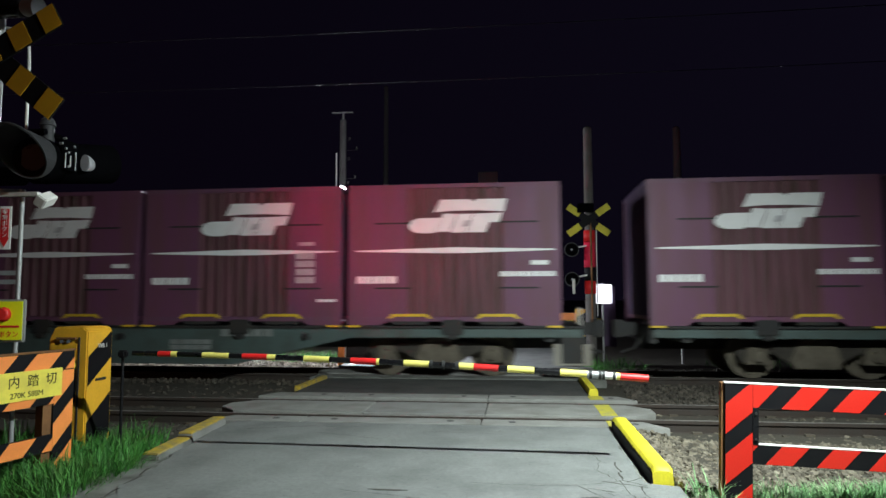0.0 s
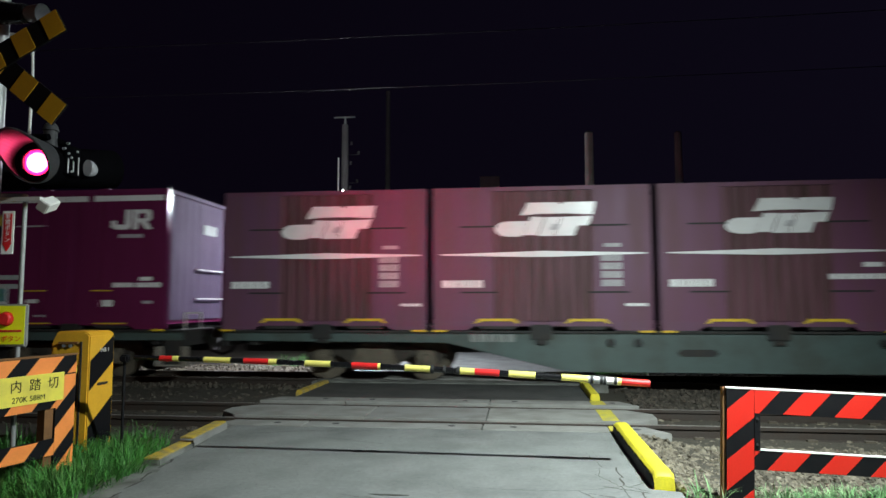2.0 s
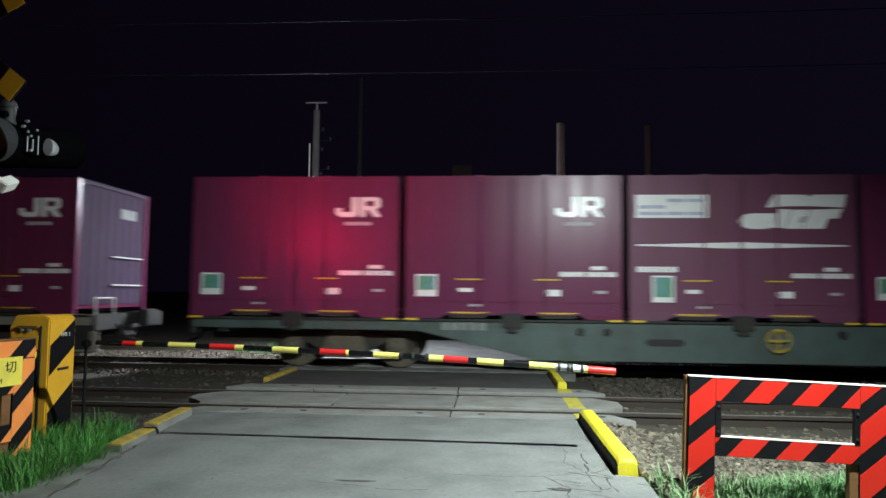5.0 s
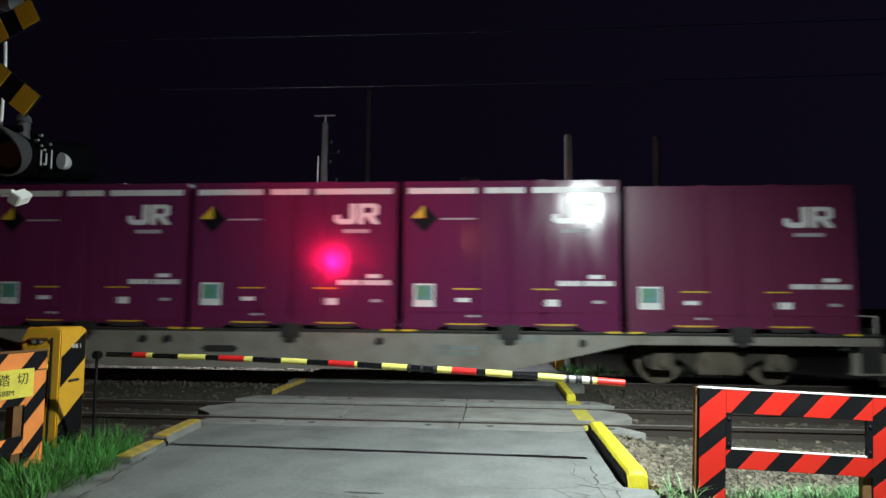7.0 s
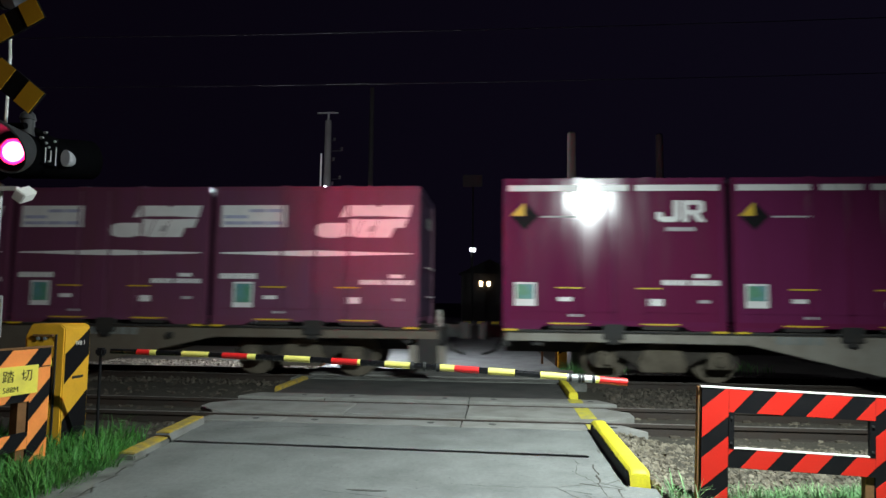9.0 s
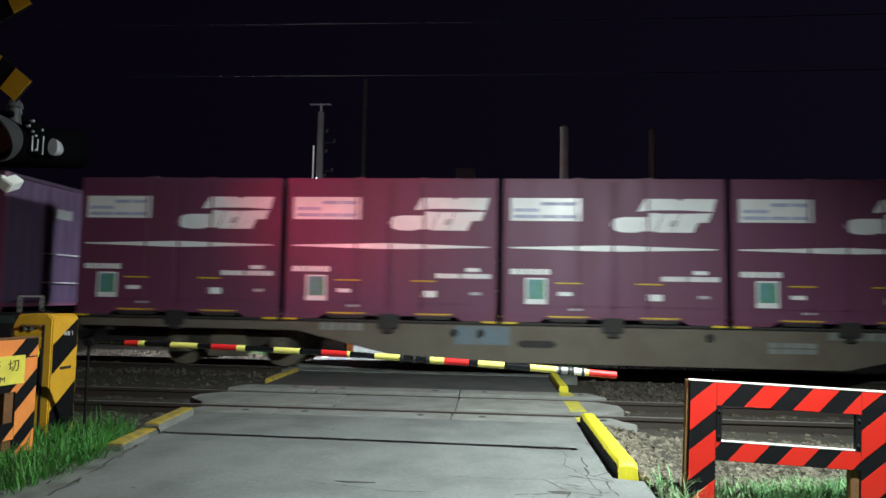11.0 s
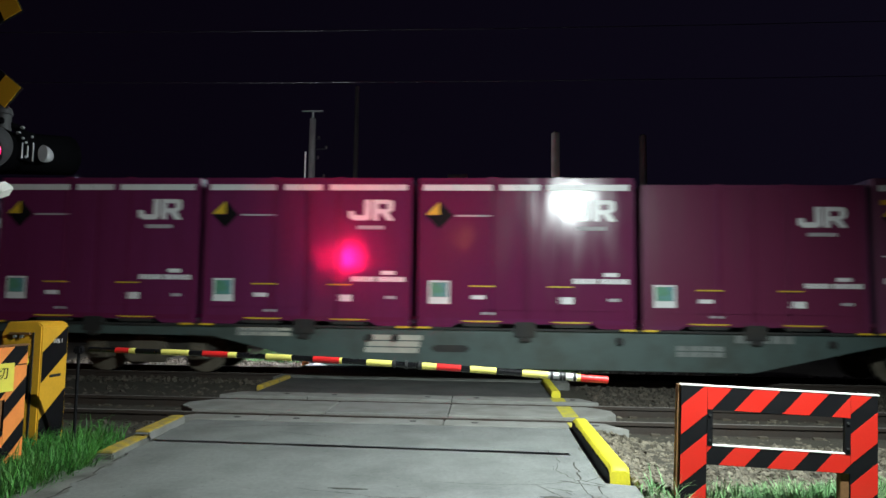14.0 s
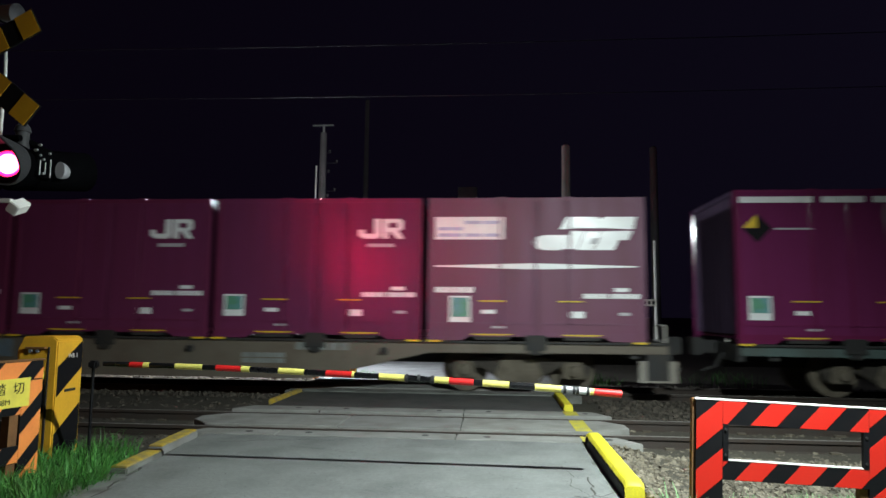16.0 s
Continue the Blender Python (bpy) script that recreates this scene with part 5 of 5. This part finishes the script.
    decal_poly(c, "taper_stripe", DECAL, [(f0, z - 0.004), (mid - 0.06, z - 0.02), (mid + 0.06, z - 0.02), (f1, z - 0.004), (f1, z + 0.004), (mid, z + 0.022), (f0, z + 0.004)], h)


def text_bars(c, f0, f1, z0, z1, h, n=6, material=DECAL):
    """Unreadable lettering as plain bars."""
    s = (f1 - f0) / n
    for i in range(n):
        decal(c, "writing_bar", material, f0 + s * i + s * 0.06, f0 + s * (i + 1) - s * 0.06, z0, z1, h)


def build_container(kind, label, m):
    h = 2.62 if kind in ("banded", "banded_emblem") else 2.5
    paint = {"ribbed": PAINT_OLD, "ribbed_column": PAINT_OLD, "plate": PAINT_MID, "banded_emblem": PAINT_MID, "plain": PAINT_SATIN}.get(kind, PAINT_NEW)
    old = kind.startswith("ribbed")
    c = thing("freight_container", label, "container", "containers on the train", m=m)
    part("body", container_body("ribbed" if old else "smooth", h), paint, c)
    hw = WIDTH / 2
    for sx in (-1, 1):
        for sy in (-1, 1):
            x, y = sx * (LENGTH / 2 - 0.045), sy * (hw - 0.045)
            part("corner_post", box(B(), x - 0.05, x + 0.05, y - 0.05, y + 0.05, 0.0, h), paint, c, bevel=0.006)
    edge = paint
    for sy in (-1, 1):
        y = sy * (hw - 0.035)
        part("top_rail", box(B(), -LENGTH / 2 + 0.095, LENGTH / 2 - 0.095, y - 0.04, y + 0.04, h - 0.075, h - 0.002), edge, c)
        part("bottom_rail", box(B(), -LENGTH / 2 + 0.095, LENGTH / 2 - 0.095, y - 0.04, y + 0.04, 0.07, 0.15), edge, c)
    for sx in (-1, 1):
        x = sx * (LENGTH / 2 - 0.035)
        part("end_rail", box(B(), x - 0.04, x + 0.04, -hw + 0.095, hw - 0.095, h - 0.075, h - 0.002), END_PAINT_LIT, c)
    # bars and panel on the leading end
    for z in (0.54, 1.1):
        part("door_bar", rod(B(), (LENGTH / 2 + 0.035, -0.1, z * h / 2.5), (LENGTH / 2 + 0.035, 1.0, z * h / 2.5), 0.013, 0.013, 8), WHITE, c, "bare bright steel bar")
        for yy in (-0.08, 0.98):
            part("bar_bracket", box(B(), LENGTH / 2 - 0.03, LENGTH / 2 + 0.03, yy - 0.012, yy + 0.012, z * h / 2.5 - 0.02, z * h / 2.5 + 0.02), paint, c)
    part("end_plate", box(B(), LENGTH / 2 - 0.02, LENGTH / 2 + 0.001, 0.2, 0.75, 1.9, 2.1), DECAL_FADED, c)
    for s in (-1, 1):
        ew = B()
        n = 8
        wd = (WIDTH - 0.24) / n
        line = []
        for i in range(n):
            a = -hw + 0.12 + wd * i
            line += [(0.0, a), (0.01, a + wd * 0.18), (0.01, a + wd * 0.55), (0.0, a + wd * 0.73)]
        line += [(0.0, hw - 0.12), (-0.012, hw - 0.12), (-0.012, -hw + 0.12)]
        flat(ew, [(s * (LENGTH / 2 - 0.026 + dx), y) for dx, y in line], 0.16, h - 0.09)
        part("end_wall", ew, END_PAINT_LIT, c, "lilac end wall with cool lamp light in its paint")
    # fork pockets and lower edge
    for f0, f1 in ((0.205, 0.39), (0.62, 0.8)):
        part("fork_pocket", box(B(), along(f0 + 0.01), along(f1 - 0.01), -hw - 0.004, -hw + 0.3, 0.015, 0.16 if old else 0.09), UNDER, c)
        rim = B()
        if old:
            prism(rim, [(along(f0 + 0.01), 0.2), (along(f1 - 0.01), 0.2), (along(f1), 0.16), (along(f1 + 0.015), 0.12), (along(f1 - 0.005), 0.12), (along(f1 - 0.02), 0.155), (along(f0 + 0.02), 0.155), (along(f0 + 0.005), 0.12), (along(f0 - 0.015), 0.12), (along(f0), 0.16)], -hw - 0.016, -hw + 0.02)
        else:
            prism(rim, [(along(f0), 0.116), (along(f1), 0.116), (along(f1), 0.1), (along(f1 - 0.05), 0.09), (along(f0 + 0.05), 0.09), (along(f0), 0.1)], -hw - 0.016, -hw + 0.02)
        part("pocket_rim", rim, DECAL_YELLOW, c)
    for pts in ([(0.005, 0.0), (0.16, 0.0), (0.2, 0.036), (0.2, 0.06), (0.005, 0.06)], [(0.995, 0.0), (0.995, 0.06), (0.805, 0.06), (0.805, 0.036), (0.84, 0.0)], [(0.395, 0.03), (0.615, 0.03), (0.615, 0.06), (0.395, 0.06)]):
        part("lower_skirt", prism(B(), [(along(f), z * h) for f, z in pts], -hw - 0.002, -hw + 0.03), paint, c)
    if old:
        part("ribbed_panel", ribbed_panel(), PAINT_RIB, c, "rust-stained ribbed steel panel with rib shading in its streaks")
        bold_logo(c, 0.29, 0.757, 0.65, 0.885, h)
        taper_line(c, 0.036, 0.983, 0.525, h)
        text_bars(c, 0.04, 0.235, 0.295, 0.345, h, 5)
        for f0, f1, z in ((0.13, 0.3, 0.715), (0.72, 0.9, 0.715), (0.13, 0.3, 0.255), (0.72, 0.9, 0.255)):
            part("lashing_slot", box(B(), along(f0), along(f1), -hw - 0.006, -hw + 0.01, z * h, z * h + 0.03), UNDER, c)
        if kind == "ribbed_column":
            for i in range(4):
                text_bars(c, 0.775, 0.87, 0.3 + 0.058 * i, 0.345 + 0.058 * i, h, 3, DECAL_GREY)
            decal(c, "marking", DECAL_GREY, 0.79, 0.865, 0.57, 0.595, h)
            text_bars(c, 0.88, 0.985, 0.165, 0.185, h, 3)
        else:
            text_bars(c, 0.72, 0.99, 0.34, 0.375, h, 7)
            decal(c, "marking", DECAL, 0.865, 0.945, 0.42, 0.45, h)
        return c
    # smooth side with a pair of folding doors
    for f in (0.02, 0.335, 0.5, 0.66, 0.98):
        part("door_post", box(B(), along(f) - 0.018, along(f) + 0.018, -hw - 0.012, -hw, 0.15, h - 0.08), paint, c)
    for z in (0.115,):
        part("door_sill", box(B(), along(0.03), along(0.97), -hw - 0.012, -hw, z * h, z * h + 0.025), paint, c)
    st = 0.1 if kind in ("plate", "banded_emblem") else 0.05
    low = 0.115 if st == 0.1 else 0.152
    part("sticker", box(B(), along(st), along(st + 0.1), -hw - 0.004, -hw - 0.0005, low * h, 0.307 * h), DECAL, c, "white and green paper label")
    part("sticker_print", box(B(), along(st + 0.01), along(st + 0.09), -hw - 0.007, -hw - 0.004, (low + 0.045) * h, 0.295 * h), DECAL_GREEN, c)
    for f0, f1 in ((0.24, 0.36), (0.605, 0.717)):
        part("yellow_handle", box(B(), along(f0), along(f1), -hw - 0.02, -hw - 0.002, 0.268 * h, 0.268 * h + 0.022), DECAL_YELLOW, c)
    for f0, f1, z0, z1, mt in ((0.652, 0.722, 0.16, 0.205, DECAL), (0.86, 0.925, 0.342, 0.368, DECAL), (0.88, 0.93, 0.18, 0.2, DECAL_GREY), (0.3, 0.36, 0.085, 0.1, DECAL_GREY),
                               (0.25, 0.315, 0.185, 0.212, DECAL)):
        decal(c, "marking", mt, f0, f1, z0, z1, h)
    text_bars(c, 0.717, 0.83, 0.295, 0.328, h, 4)
    text_bars(c, 0.84, 0.975, 0.295, 0.328, h, 5)
    for f in (0.345, 0.655):
        part("top_clip", box(B(), along(f) - 0.08, along(f) + 0.08, -hw - 0.01, -hw + 0.06, h - 0.02, h + 0.012), paint, c)
    if kind in ("plate", "banded_emblem"):
        k = 2.5 / h
        bold_logo(c, 0.49, 0.965, 0.63 * k, 0.862 * k, h)
        taper_line(c, 0.03, 0.965, 0.515 * k, h)
        text_bars(c, 0.03, 0.215, 0.33 * k, 0.368 * k, h, 5)
        if kind == "plate":
            decal(c, "name_panel", DECAL, 0.03, 0.355, 0.703, 0.863, h)
            for i in range(3):
                for f0, f1 in ((0.045, 0.16), (0.17, 0.25), (0.26, 0.34)):
                    if (i + int(f0 * 100)) % 3:
                        decal(c, "writing_bar", DECAL_BLUE, f0, f1, 0.722 + 0.045 * i, 0.745 + 0.045 * i, h, 0.003)
    else:
        small_logo(c, 0.697, 0.913, 0.708, 0.85, h)
    if kind.startswith("banded"):
        for f0, f1 in ((0.02, 0.345), (0.385, 0.46), (0.463, 0.57), (0.605, 0.978)):
            decal(c, "white_band", DECAL, f0, f1, 0.913, 0.953, h, 0.012)
        decal_poly(c, "diamond_upper", DECAL_YELLOW, [(0.034, 0.748), (0.098, 0.838), (0.098, 0.748)], h, 0.004)
        decal_poly(c, "diamond_lower", BLACK, [(0.1, 0.838), (0.162, 0.745), (0.098, 0.652), (0.034, 0.745), (0.1, 0.745)], h, 0.004)
        decal(c, "thin_line", DECAL_GREY, 0.174, 0.345, 0.737, 0.748, h)
    if kind == "banded_emblem":
        decal(c, "orange_line", DECAL_ORANGE, 0.03, 0.33, 0.825, 0.857, h)
    return c


def build_bogie(parent, x0):
    g = thing("bogie", "", "", m=pose(x0, 0, 0))
    g.parent = parent
    wheel = None
    for wx in (-0.95, 0.95):
        part("axle", rod(B(), (wx, -0.85, 0.405), (wx, 0.85, 0.405), 0.075), BOGIE, g)
        for s in (-1, 1):
            b = B()
            rod(b, (0, -0.065, 0), (0, 0.065, 0), 0.4, 0.405, 32)
            rod(b, (0, -0.075, 0), (0, 0.075, 0), 0.33, 0.33, 28)
            rod(b, (0, -0.11, 0), (0, 0.11, 0), 0.11, 0.11, 18)
            part("wheel", b, BOGIE, g, m=pose(wx, s * 0.56, 0.405))
    for s in (-1, 1):
        y = s * 0.82
        f = B()
        prism(f, [(-1.22, 0.3), (-1.28, 0.48), (-0.85, 0.6), (-0.45, 0.64), (0.45, 0.64), (0.85, 0.6), (1.28, 0.48), (1.22, 0.3), (0.98, 0.3), (0.7, 0.46), (0.4, 0.28), (-0.4, 0.28), (-0.7, 0.46), (-0.98, 0.3)], y - 0.07, y + 0.07)
        part("side_frame", f, BOGIE_DARK, g, bevel=0.02)
        pocket = B()
        prism(pocket, [(-0.36, 0.2), (-0.42, 0.34), (-0.3, 0.6), (0.3, 0.6), (0.42, 0.34), (0.36, 0.2)], y + s * 0.07, y + s * 0.13)
        part("spring_pocket", pocket, BOGIE, g, bevel=0.015)
        for wx in (-0.95, 0.95):
            j = B()
            prism(j, [(wx - 0.2, 0.27), (wx - 0.15, 0.56), (wx + 0.15, 0.56), (wx + 0.2, 0.27)], y - 0.13, y + 0.13)
            rod(j, (wx, y + s * 0.1, 0.405), (wx, y + s * 0.2, 0.405), 0.11, 0.09, 16)
            part("axle_box", j, BOGIE, g, bevel=0.01)
        sp = B()
        for dx in (-0.25, -0.08, 0.08, 0.25):
            for k in range(4):
                rod(sp, (dx, y, 0.34 + 0.06 * k), (dx, y, 0.375 + 0.06 * k), 0.07, 0.07, 10)
        part("spring_set", sp, UNDER, g)
    part("bolster", box(B(), -0.25, 0.25, -0.9, 0.9, 0.45, 0.7), BOGIE, g, bevel=0.02)
    return g


def build_wagon(paint, label, m, wheel=False, plates=False):
    """A low container flat wagon, 20 m over couplers, with fish-bellied side sills."""
    w = thing("flat_wagon", label, "wagon", "wagons of the train", m=m)
    hw = 1.2
    E = 9.75
    belly = [(-E, -0.01), (-E, -0.2), (-5.7, -0.22), (-3.6, -0.7), (3.6, -0.7), (5.7, -0.22), (E, -0.2), (E, -0.01)]
    belly = [(x, DECK + z) for x, z in belly]
    for s in (-1, 1):
        part("side_sill", prism(B(), belly, s * hw - 0.03, s * hw + 0.03), paint, w, bevel=0.008)
        part("sill_flange", box(B(), -E, E, s * hw - 0.07, s * hw + 0.05, DECK - 0.045, DECK - 0.012), UNDER, w)
    part("deck", box(B(), -E, E, -hw + 0.03, hw - 0.03, DECK - 0.08, DECK - 0.03), UNDER, w)
    part("centre_beam", box(B(), -E, E, -0.25, 0.25, DECK - 0.45, DECK - 0.08), UNDER, w)
    for x in (-9.2, -4.6, 0, 4.6, 9.2):
        part("cross_member", box(B(), x - 0.08, x + 0.08, -hw + 0.03, hw - 0.03, DECK - 0.28, DECK - 0.08), UNDER, w)
    for x in (-E, E):
        part("end_beam", box(B(), x - 0.06, x + 0.06, -hw, hw, DECK - 0.3, DECK - 0.012), UNDER, w, bevel=0.01)
        s = 1 if x > 0 else -1
        cp = B()
        box(cp, min(x, x + s * 0.5), max(x, x + s * 0.5), -0.12, 0.12, 0.72, 0.95)
        box(cp, min(x + s * 0.3, x + s * 0.5), max(x + s * 0.3, x + s * 0.5), -0.2, 0.2, 0.68, 1.0)
        part("coupler", cp, UNDER, w, bevel=0.02)
        hose = B()
        path_rod(hose, [(x + s * 0.05, -0.5, 0.75), (x + s * 0.2, -0.48, 0.5), (x + s * 0.42, -0.42, 0.42)], 0.025)
        part("brake_hose", hose, UNDER, w)
        rail = B()
        path_rod(rail, [(x - s * 0.02, -1.1, 0.93), (x - s * 0.02, -1.1, 1.22), (x - s * 0.02, -0.5, 1.22), (x - s * 0.02, -0.5, 0.93)], 0.016)
        part("end_handrail", rail, WHITE_WORN, w)
    stp = B()
    x = E - 0.5
    for a in (0.0, 0.5):
        box(stp, x + a, x + a + 0.14, -hw - 0.06, -hw - 0.03, 0.28, 0.62)
    box(stp, x, x + 0.64, -hw - 0.06, -hw + 0.1, 0.26, 0.29)
    part("step", stp, WAGON_GREY, w)
    part("step_back", box(B(), x + 0.14, x + 0.5, -hw - 0.02, -hw + 0.02, 0.24, 0.73), UNDER, w)
    build_bogie(w, 7.25)
    build_bogie(w, -7.05)
    for k in range(5):
        cx = (2 - k) * PITCH - 0.2
        lug = B()
        box(lug, cx - 0.18, cx + 0.18, -hw - 0.07, -hw + 0.1, DECK - 0.16, DECK + 0.1)
        box(lug, cx - 0.1, cx + 0.1, -hw - 0.08, -hw + 0.02, DECK - 0.24, DECK - 0.16)
        part("centre_lock", lug, UNDER, w, bevel=0.015)
        for sx in (-1, 1):
            part("corner_lock", box(B(), cx + sx * 1.75 - 0.12, cx + sx * 1.75 + 0.12, -hw - 0.085, -hw - 0.052, DECK - 0.03, DECK + 0.004), DECAL_YELLOW, w)
    for a, b2 in ((-5.3, -4.5), (3.3, 4.3)):
        n = 5
        for i in range(n):
            s = (b2 - a) / n
            part("writing_bar", box(B(), a + s * i + 0.02, a + s * (i + 1) - 0.02, -hw - 0.036, -hw - 0.031, DECK - 0.2, DECK - 0.07), DECAL_FADED, w)
    for i in range(4):
        for dz in (0.0, 0.1):
            part("writing_bar", box(B(), 2.35 + 0.2 * i, 2.53 + 0.2 * i, -hw - 0.036, -hw - 0.031, DECK - 0.44 + dz, DECK - 0.36 + dz), DECAL_FADED, w)
    for dz in (0.0, 0.09) if plates else ():
        part("writing_bar", box(B(), -5.25, -4.3, -hw - 0.036, -hw - 0.031, DECK - 0.2 + dz, DECK - 0.14 + dz), DECAL_CREAM, w)
    if paint is WAGON_BROWN:
        part("faded_panel", box(B(), -2.9, -1.95, -hw - 0.036, -hw - 0.031, DECK - 0.4, DECK - 0.08), DECAL_SKY, w, "faded pale blue panel", 0.001)
    for dz in (0.0, 0.11, 0.22) if plates else ():
        part("writing_bar", box(B(), -2.98 + 0.3 * dz, -2.05 + 0.3 * dz, -hw - 0.036, -hw - 0.031, DECK - 0.46 + dz, DECK - 0.37 + dz), DECAL_CREAM, w)
    part("sill_hole", prism(B(), [(-1.82, 0.56), (-1.75, 0.5), (-1.22, 0.5), (-1.15, 0.56), (-1.22, 0.62), (-1.75, 0.62)], -hw - 0.037, -hw - 0.031), UNDER, w)
    for a in (-2.9, -2.45, 1.4, 4.9):
        hk = B()
        rod(hk, (a, -hw - 0.09, DECK - 0.2), (a, -hw - 0.02, DECK - 0.2), 0.06, 0.07, 12)
        part("rope_hook", hk, UNDER, w)
    if not wheel:
        return w
    hb = B()
    tube(hb, (0.35, -hw - 0.1, 0.62), (0.35, -hw - 0.06, 0.62), 0.2, 0.165, 20)
    box(hb, 0.16, 0.54, -hw - 0.09, -hw - 0.07, 0.6, 0.64)
    box(hb, 0.33, 0.37, -hw - 0.09, -hw - 0.03, 0.43, 0.81)
    part("hand_wheel", hb, YELLOW_WORN, w)
    return w


LABELS = {
    "ribbed": "faded maroon ribbed freight container with white emblem and stripe",
    "ribbed_column": "faded maroon ribbed container with white emblem and marking column",
    "plate": "maroon freight container with white name panel and emblem",
    "plain": "glossy maroon freight container with small white emblem",
    "banded": "glossy maroon container with white top band and warning diamond",
    "banded_emblem": "maroon container with white band, diamond and large emblem",
}
R_, K_, P_, J_, D_, E_ = "ribbed", "ribbed_column", "plate", "plain", "banded", "banded_emblem"
# the leading container of each wagon comes first
TRAIN = [
    (21.42, WAGON_GREEN, (R_, R_, R_, K_, R_)),
    (0.749, WAGON_GREEN, (R_, K_, R_, K_, K_)),
    (-19.55, WAGON_GREEN, (D_, J_, P_, J_, J_)),
    (-40.926, WAGON_GREY, (J_, D_, D_, D_, D_)),
    (-61.601, WAGON_BROWN, (P_, P_, P_, P_, P_)),
    (-82.309, WAGON_GREEN, (E_, J_, D_, D_, D_)),
    (-103.007, WAGON_BROWN, (P_, J_, J_, J_, J_)),
]
MOVING = []


def build_train():
    made = {}
    for lead, paint, kinds in TRAIN:
        wx = lead - 2.5 * PITCH + 0.265
        m = pose(wx, FACE + WIDTH / 2, 0)
        lab = {WAGON_GREEN.name: "grey-green container flat wagon with grimy bogies", WAGON_GREY.name: "beige-grey container flat wagon with grimy bogies"}.get(paint.name, "dusty brown container flat wagon with grimy bogies")
        wheel, plates = lead == -19.55, lead == -82.309
        if (paint.name, wheel, plates) in made:
            w = copy_thing(made[paint.name, wheel, plates], m)
        else:
            w = made[paint.name, wheel, plates] = build_wagon(paint, lab, m, wheel, plates)
        MOVING.append((w, wx, 0.0))
        for k, kind in enumerate(kinds):
            cx = lead + 0.065 - PITCH * (k + 0.5)
            m = pose(cx, FACE + WIDTH / 2, DECK)
            if kind in made:
                c = copy_thing(made[kind], m)
            else:
                c = made[kind] = build_container(kind, LABELS[kind], m)
            MOVING.append((c, cx, DECK))


def travelled(t):
    u = t / 16
    jolt = {1.5: -0.07, 2.0: -0.1, 2.5: -0.12, 3.0: -0.06, 3.5: -0.11, 4.0: -0.2, 8.0: -0.04, 12.5: 0.09, 13.0: 0.06, 14.5: -0.06, 15.0: -0.06, 15.5: 0.08, 16.0: 0.05}.get(t, 0.0)
    return 103.654 * u + 18.583 * u ** 2 - 29.861 * u ** 3 + 13.161 * u ** 4 + jolt


build_train()
NEAR_SIGNAL = [o for o in bpy.data.objects if o.name.startswith("crossing_signal") and o.parent is None][0]
DRUM_RIGHT = lamp_drum(NEAR_SIGNAL, -3.74, 4.7, 2.49)
DRUM_LEFT = lamp_drum(NEAR_SIGNAL, -4.58, 4.7, 2.49)

# ballast last
stones("ballast_near", [(1.22, 7.5, 4.9, 7.25, 14000, 0.026, 0.0), (1.66, 9, 7.2, 9.6, 2600, 0.03, -0.03), (1.18, 1.7, 7.18, 7.3, 160, 0.025, 0.03)], STONE, "loose grey-brown ballast stones beside the road", 1)
stones("ballast_far", [(-9.5, -3.85, 13.25, 15.2, 6500, 0.04, 0.02), (-3.85, -3.0, 14.0, 14.9, 500, 0.035, 0.0)], STONE, "pale lit ballast stones beyond the far track", 8)
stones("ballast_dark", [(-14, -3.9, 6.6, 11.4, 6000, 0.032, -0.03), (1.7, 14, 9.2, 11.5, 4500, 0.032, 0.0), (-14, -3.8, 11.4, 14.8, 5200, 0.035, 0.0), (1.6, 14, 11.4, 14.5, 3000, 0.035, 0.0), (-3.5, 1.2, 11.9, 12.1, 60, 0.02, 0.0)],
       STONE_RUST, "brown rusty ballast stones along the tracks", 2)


def motions():
    """The train rolls by; the lamp carriers of the near signal turn a quarter at each flash."""
    times = [0.5 * i for i in range(33)]
    for ob, x, z in MOVING:
        walk(ob, [(t, pose(x + travelled(t), FACE + WIDTH / 2, z)) for t in times])
    for drum, x, first in ((DRUM_RIGHT, -3.74, 0), (DRUM_LEFT, -4.58, 1)):
        rows, turn = [], 90 * (1 - first)
        rows.append((0.0, pose(x, 4.7, 2.49, 0, 0, turn + 12)))
        for i in range(27):
            n = 11 + 18 * i
            rows.append(((n - 1) / 30, pose(x, 4.7, 2.49, 0, 0, turn + 12)))
            rows.append((n / 30, pose(x, 4.7, 2.49, 0, 0, 57)))
            turn = 90 - turn
            rows.append(((n + 1) / 30, pose(x, 4.7, 2.49, 0, 0, turn + 12)))
        rows.append((16.05, pose(x, 4.7, 2.49, 0, 0, turn + 12)))
        walk(drum, rows)
    # the beacon shows its lit face for half of every second
    rows = [(0.0, pose(*BEACON, 0, 0, 90))]
    for k in range(16):
        for t, turn in ((0.03, 90), (0.055, 45), (0.08, 0), (0.52, 0), (0.545, 45), (0.57, 90)):
            rows.append((k + t, pose(*BEACON, 0, 0, turn)))
    rows.append((16.02, pose(*BEACON, 0, 0, 90)))
    walk(TURRET, rows)


motions()
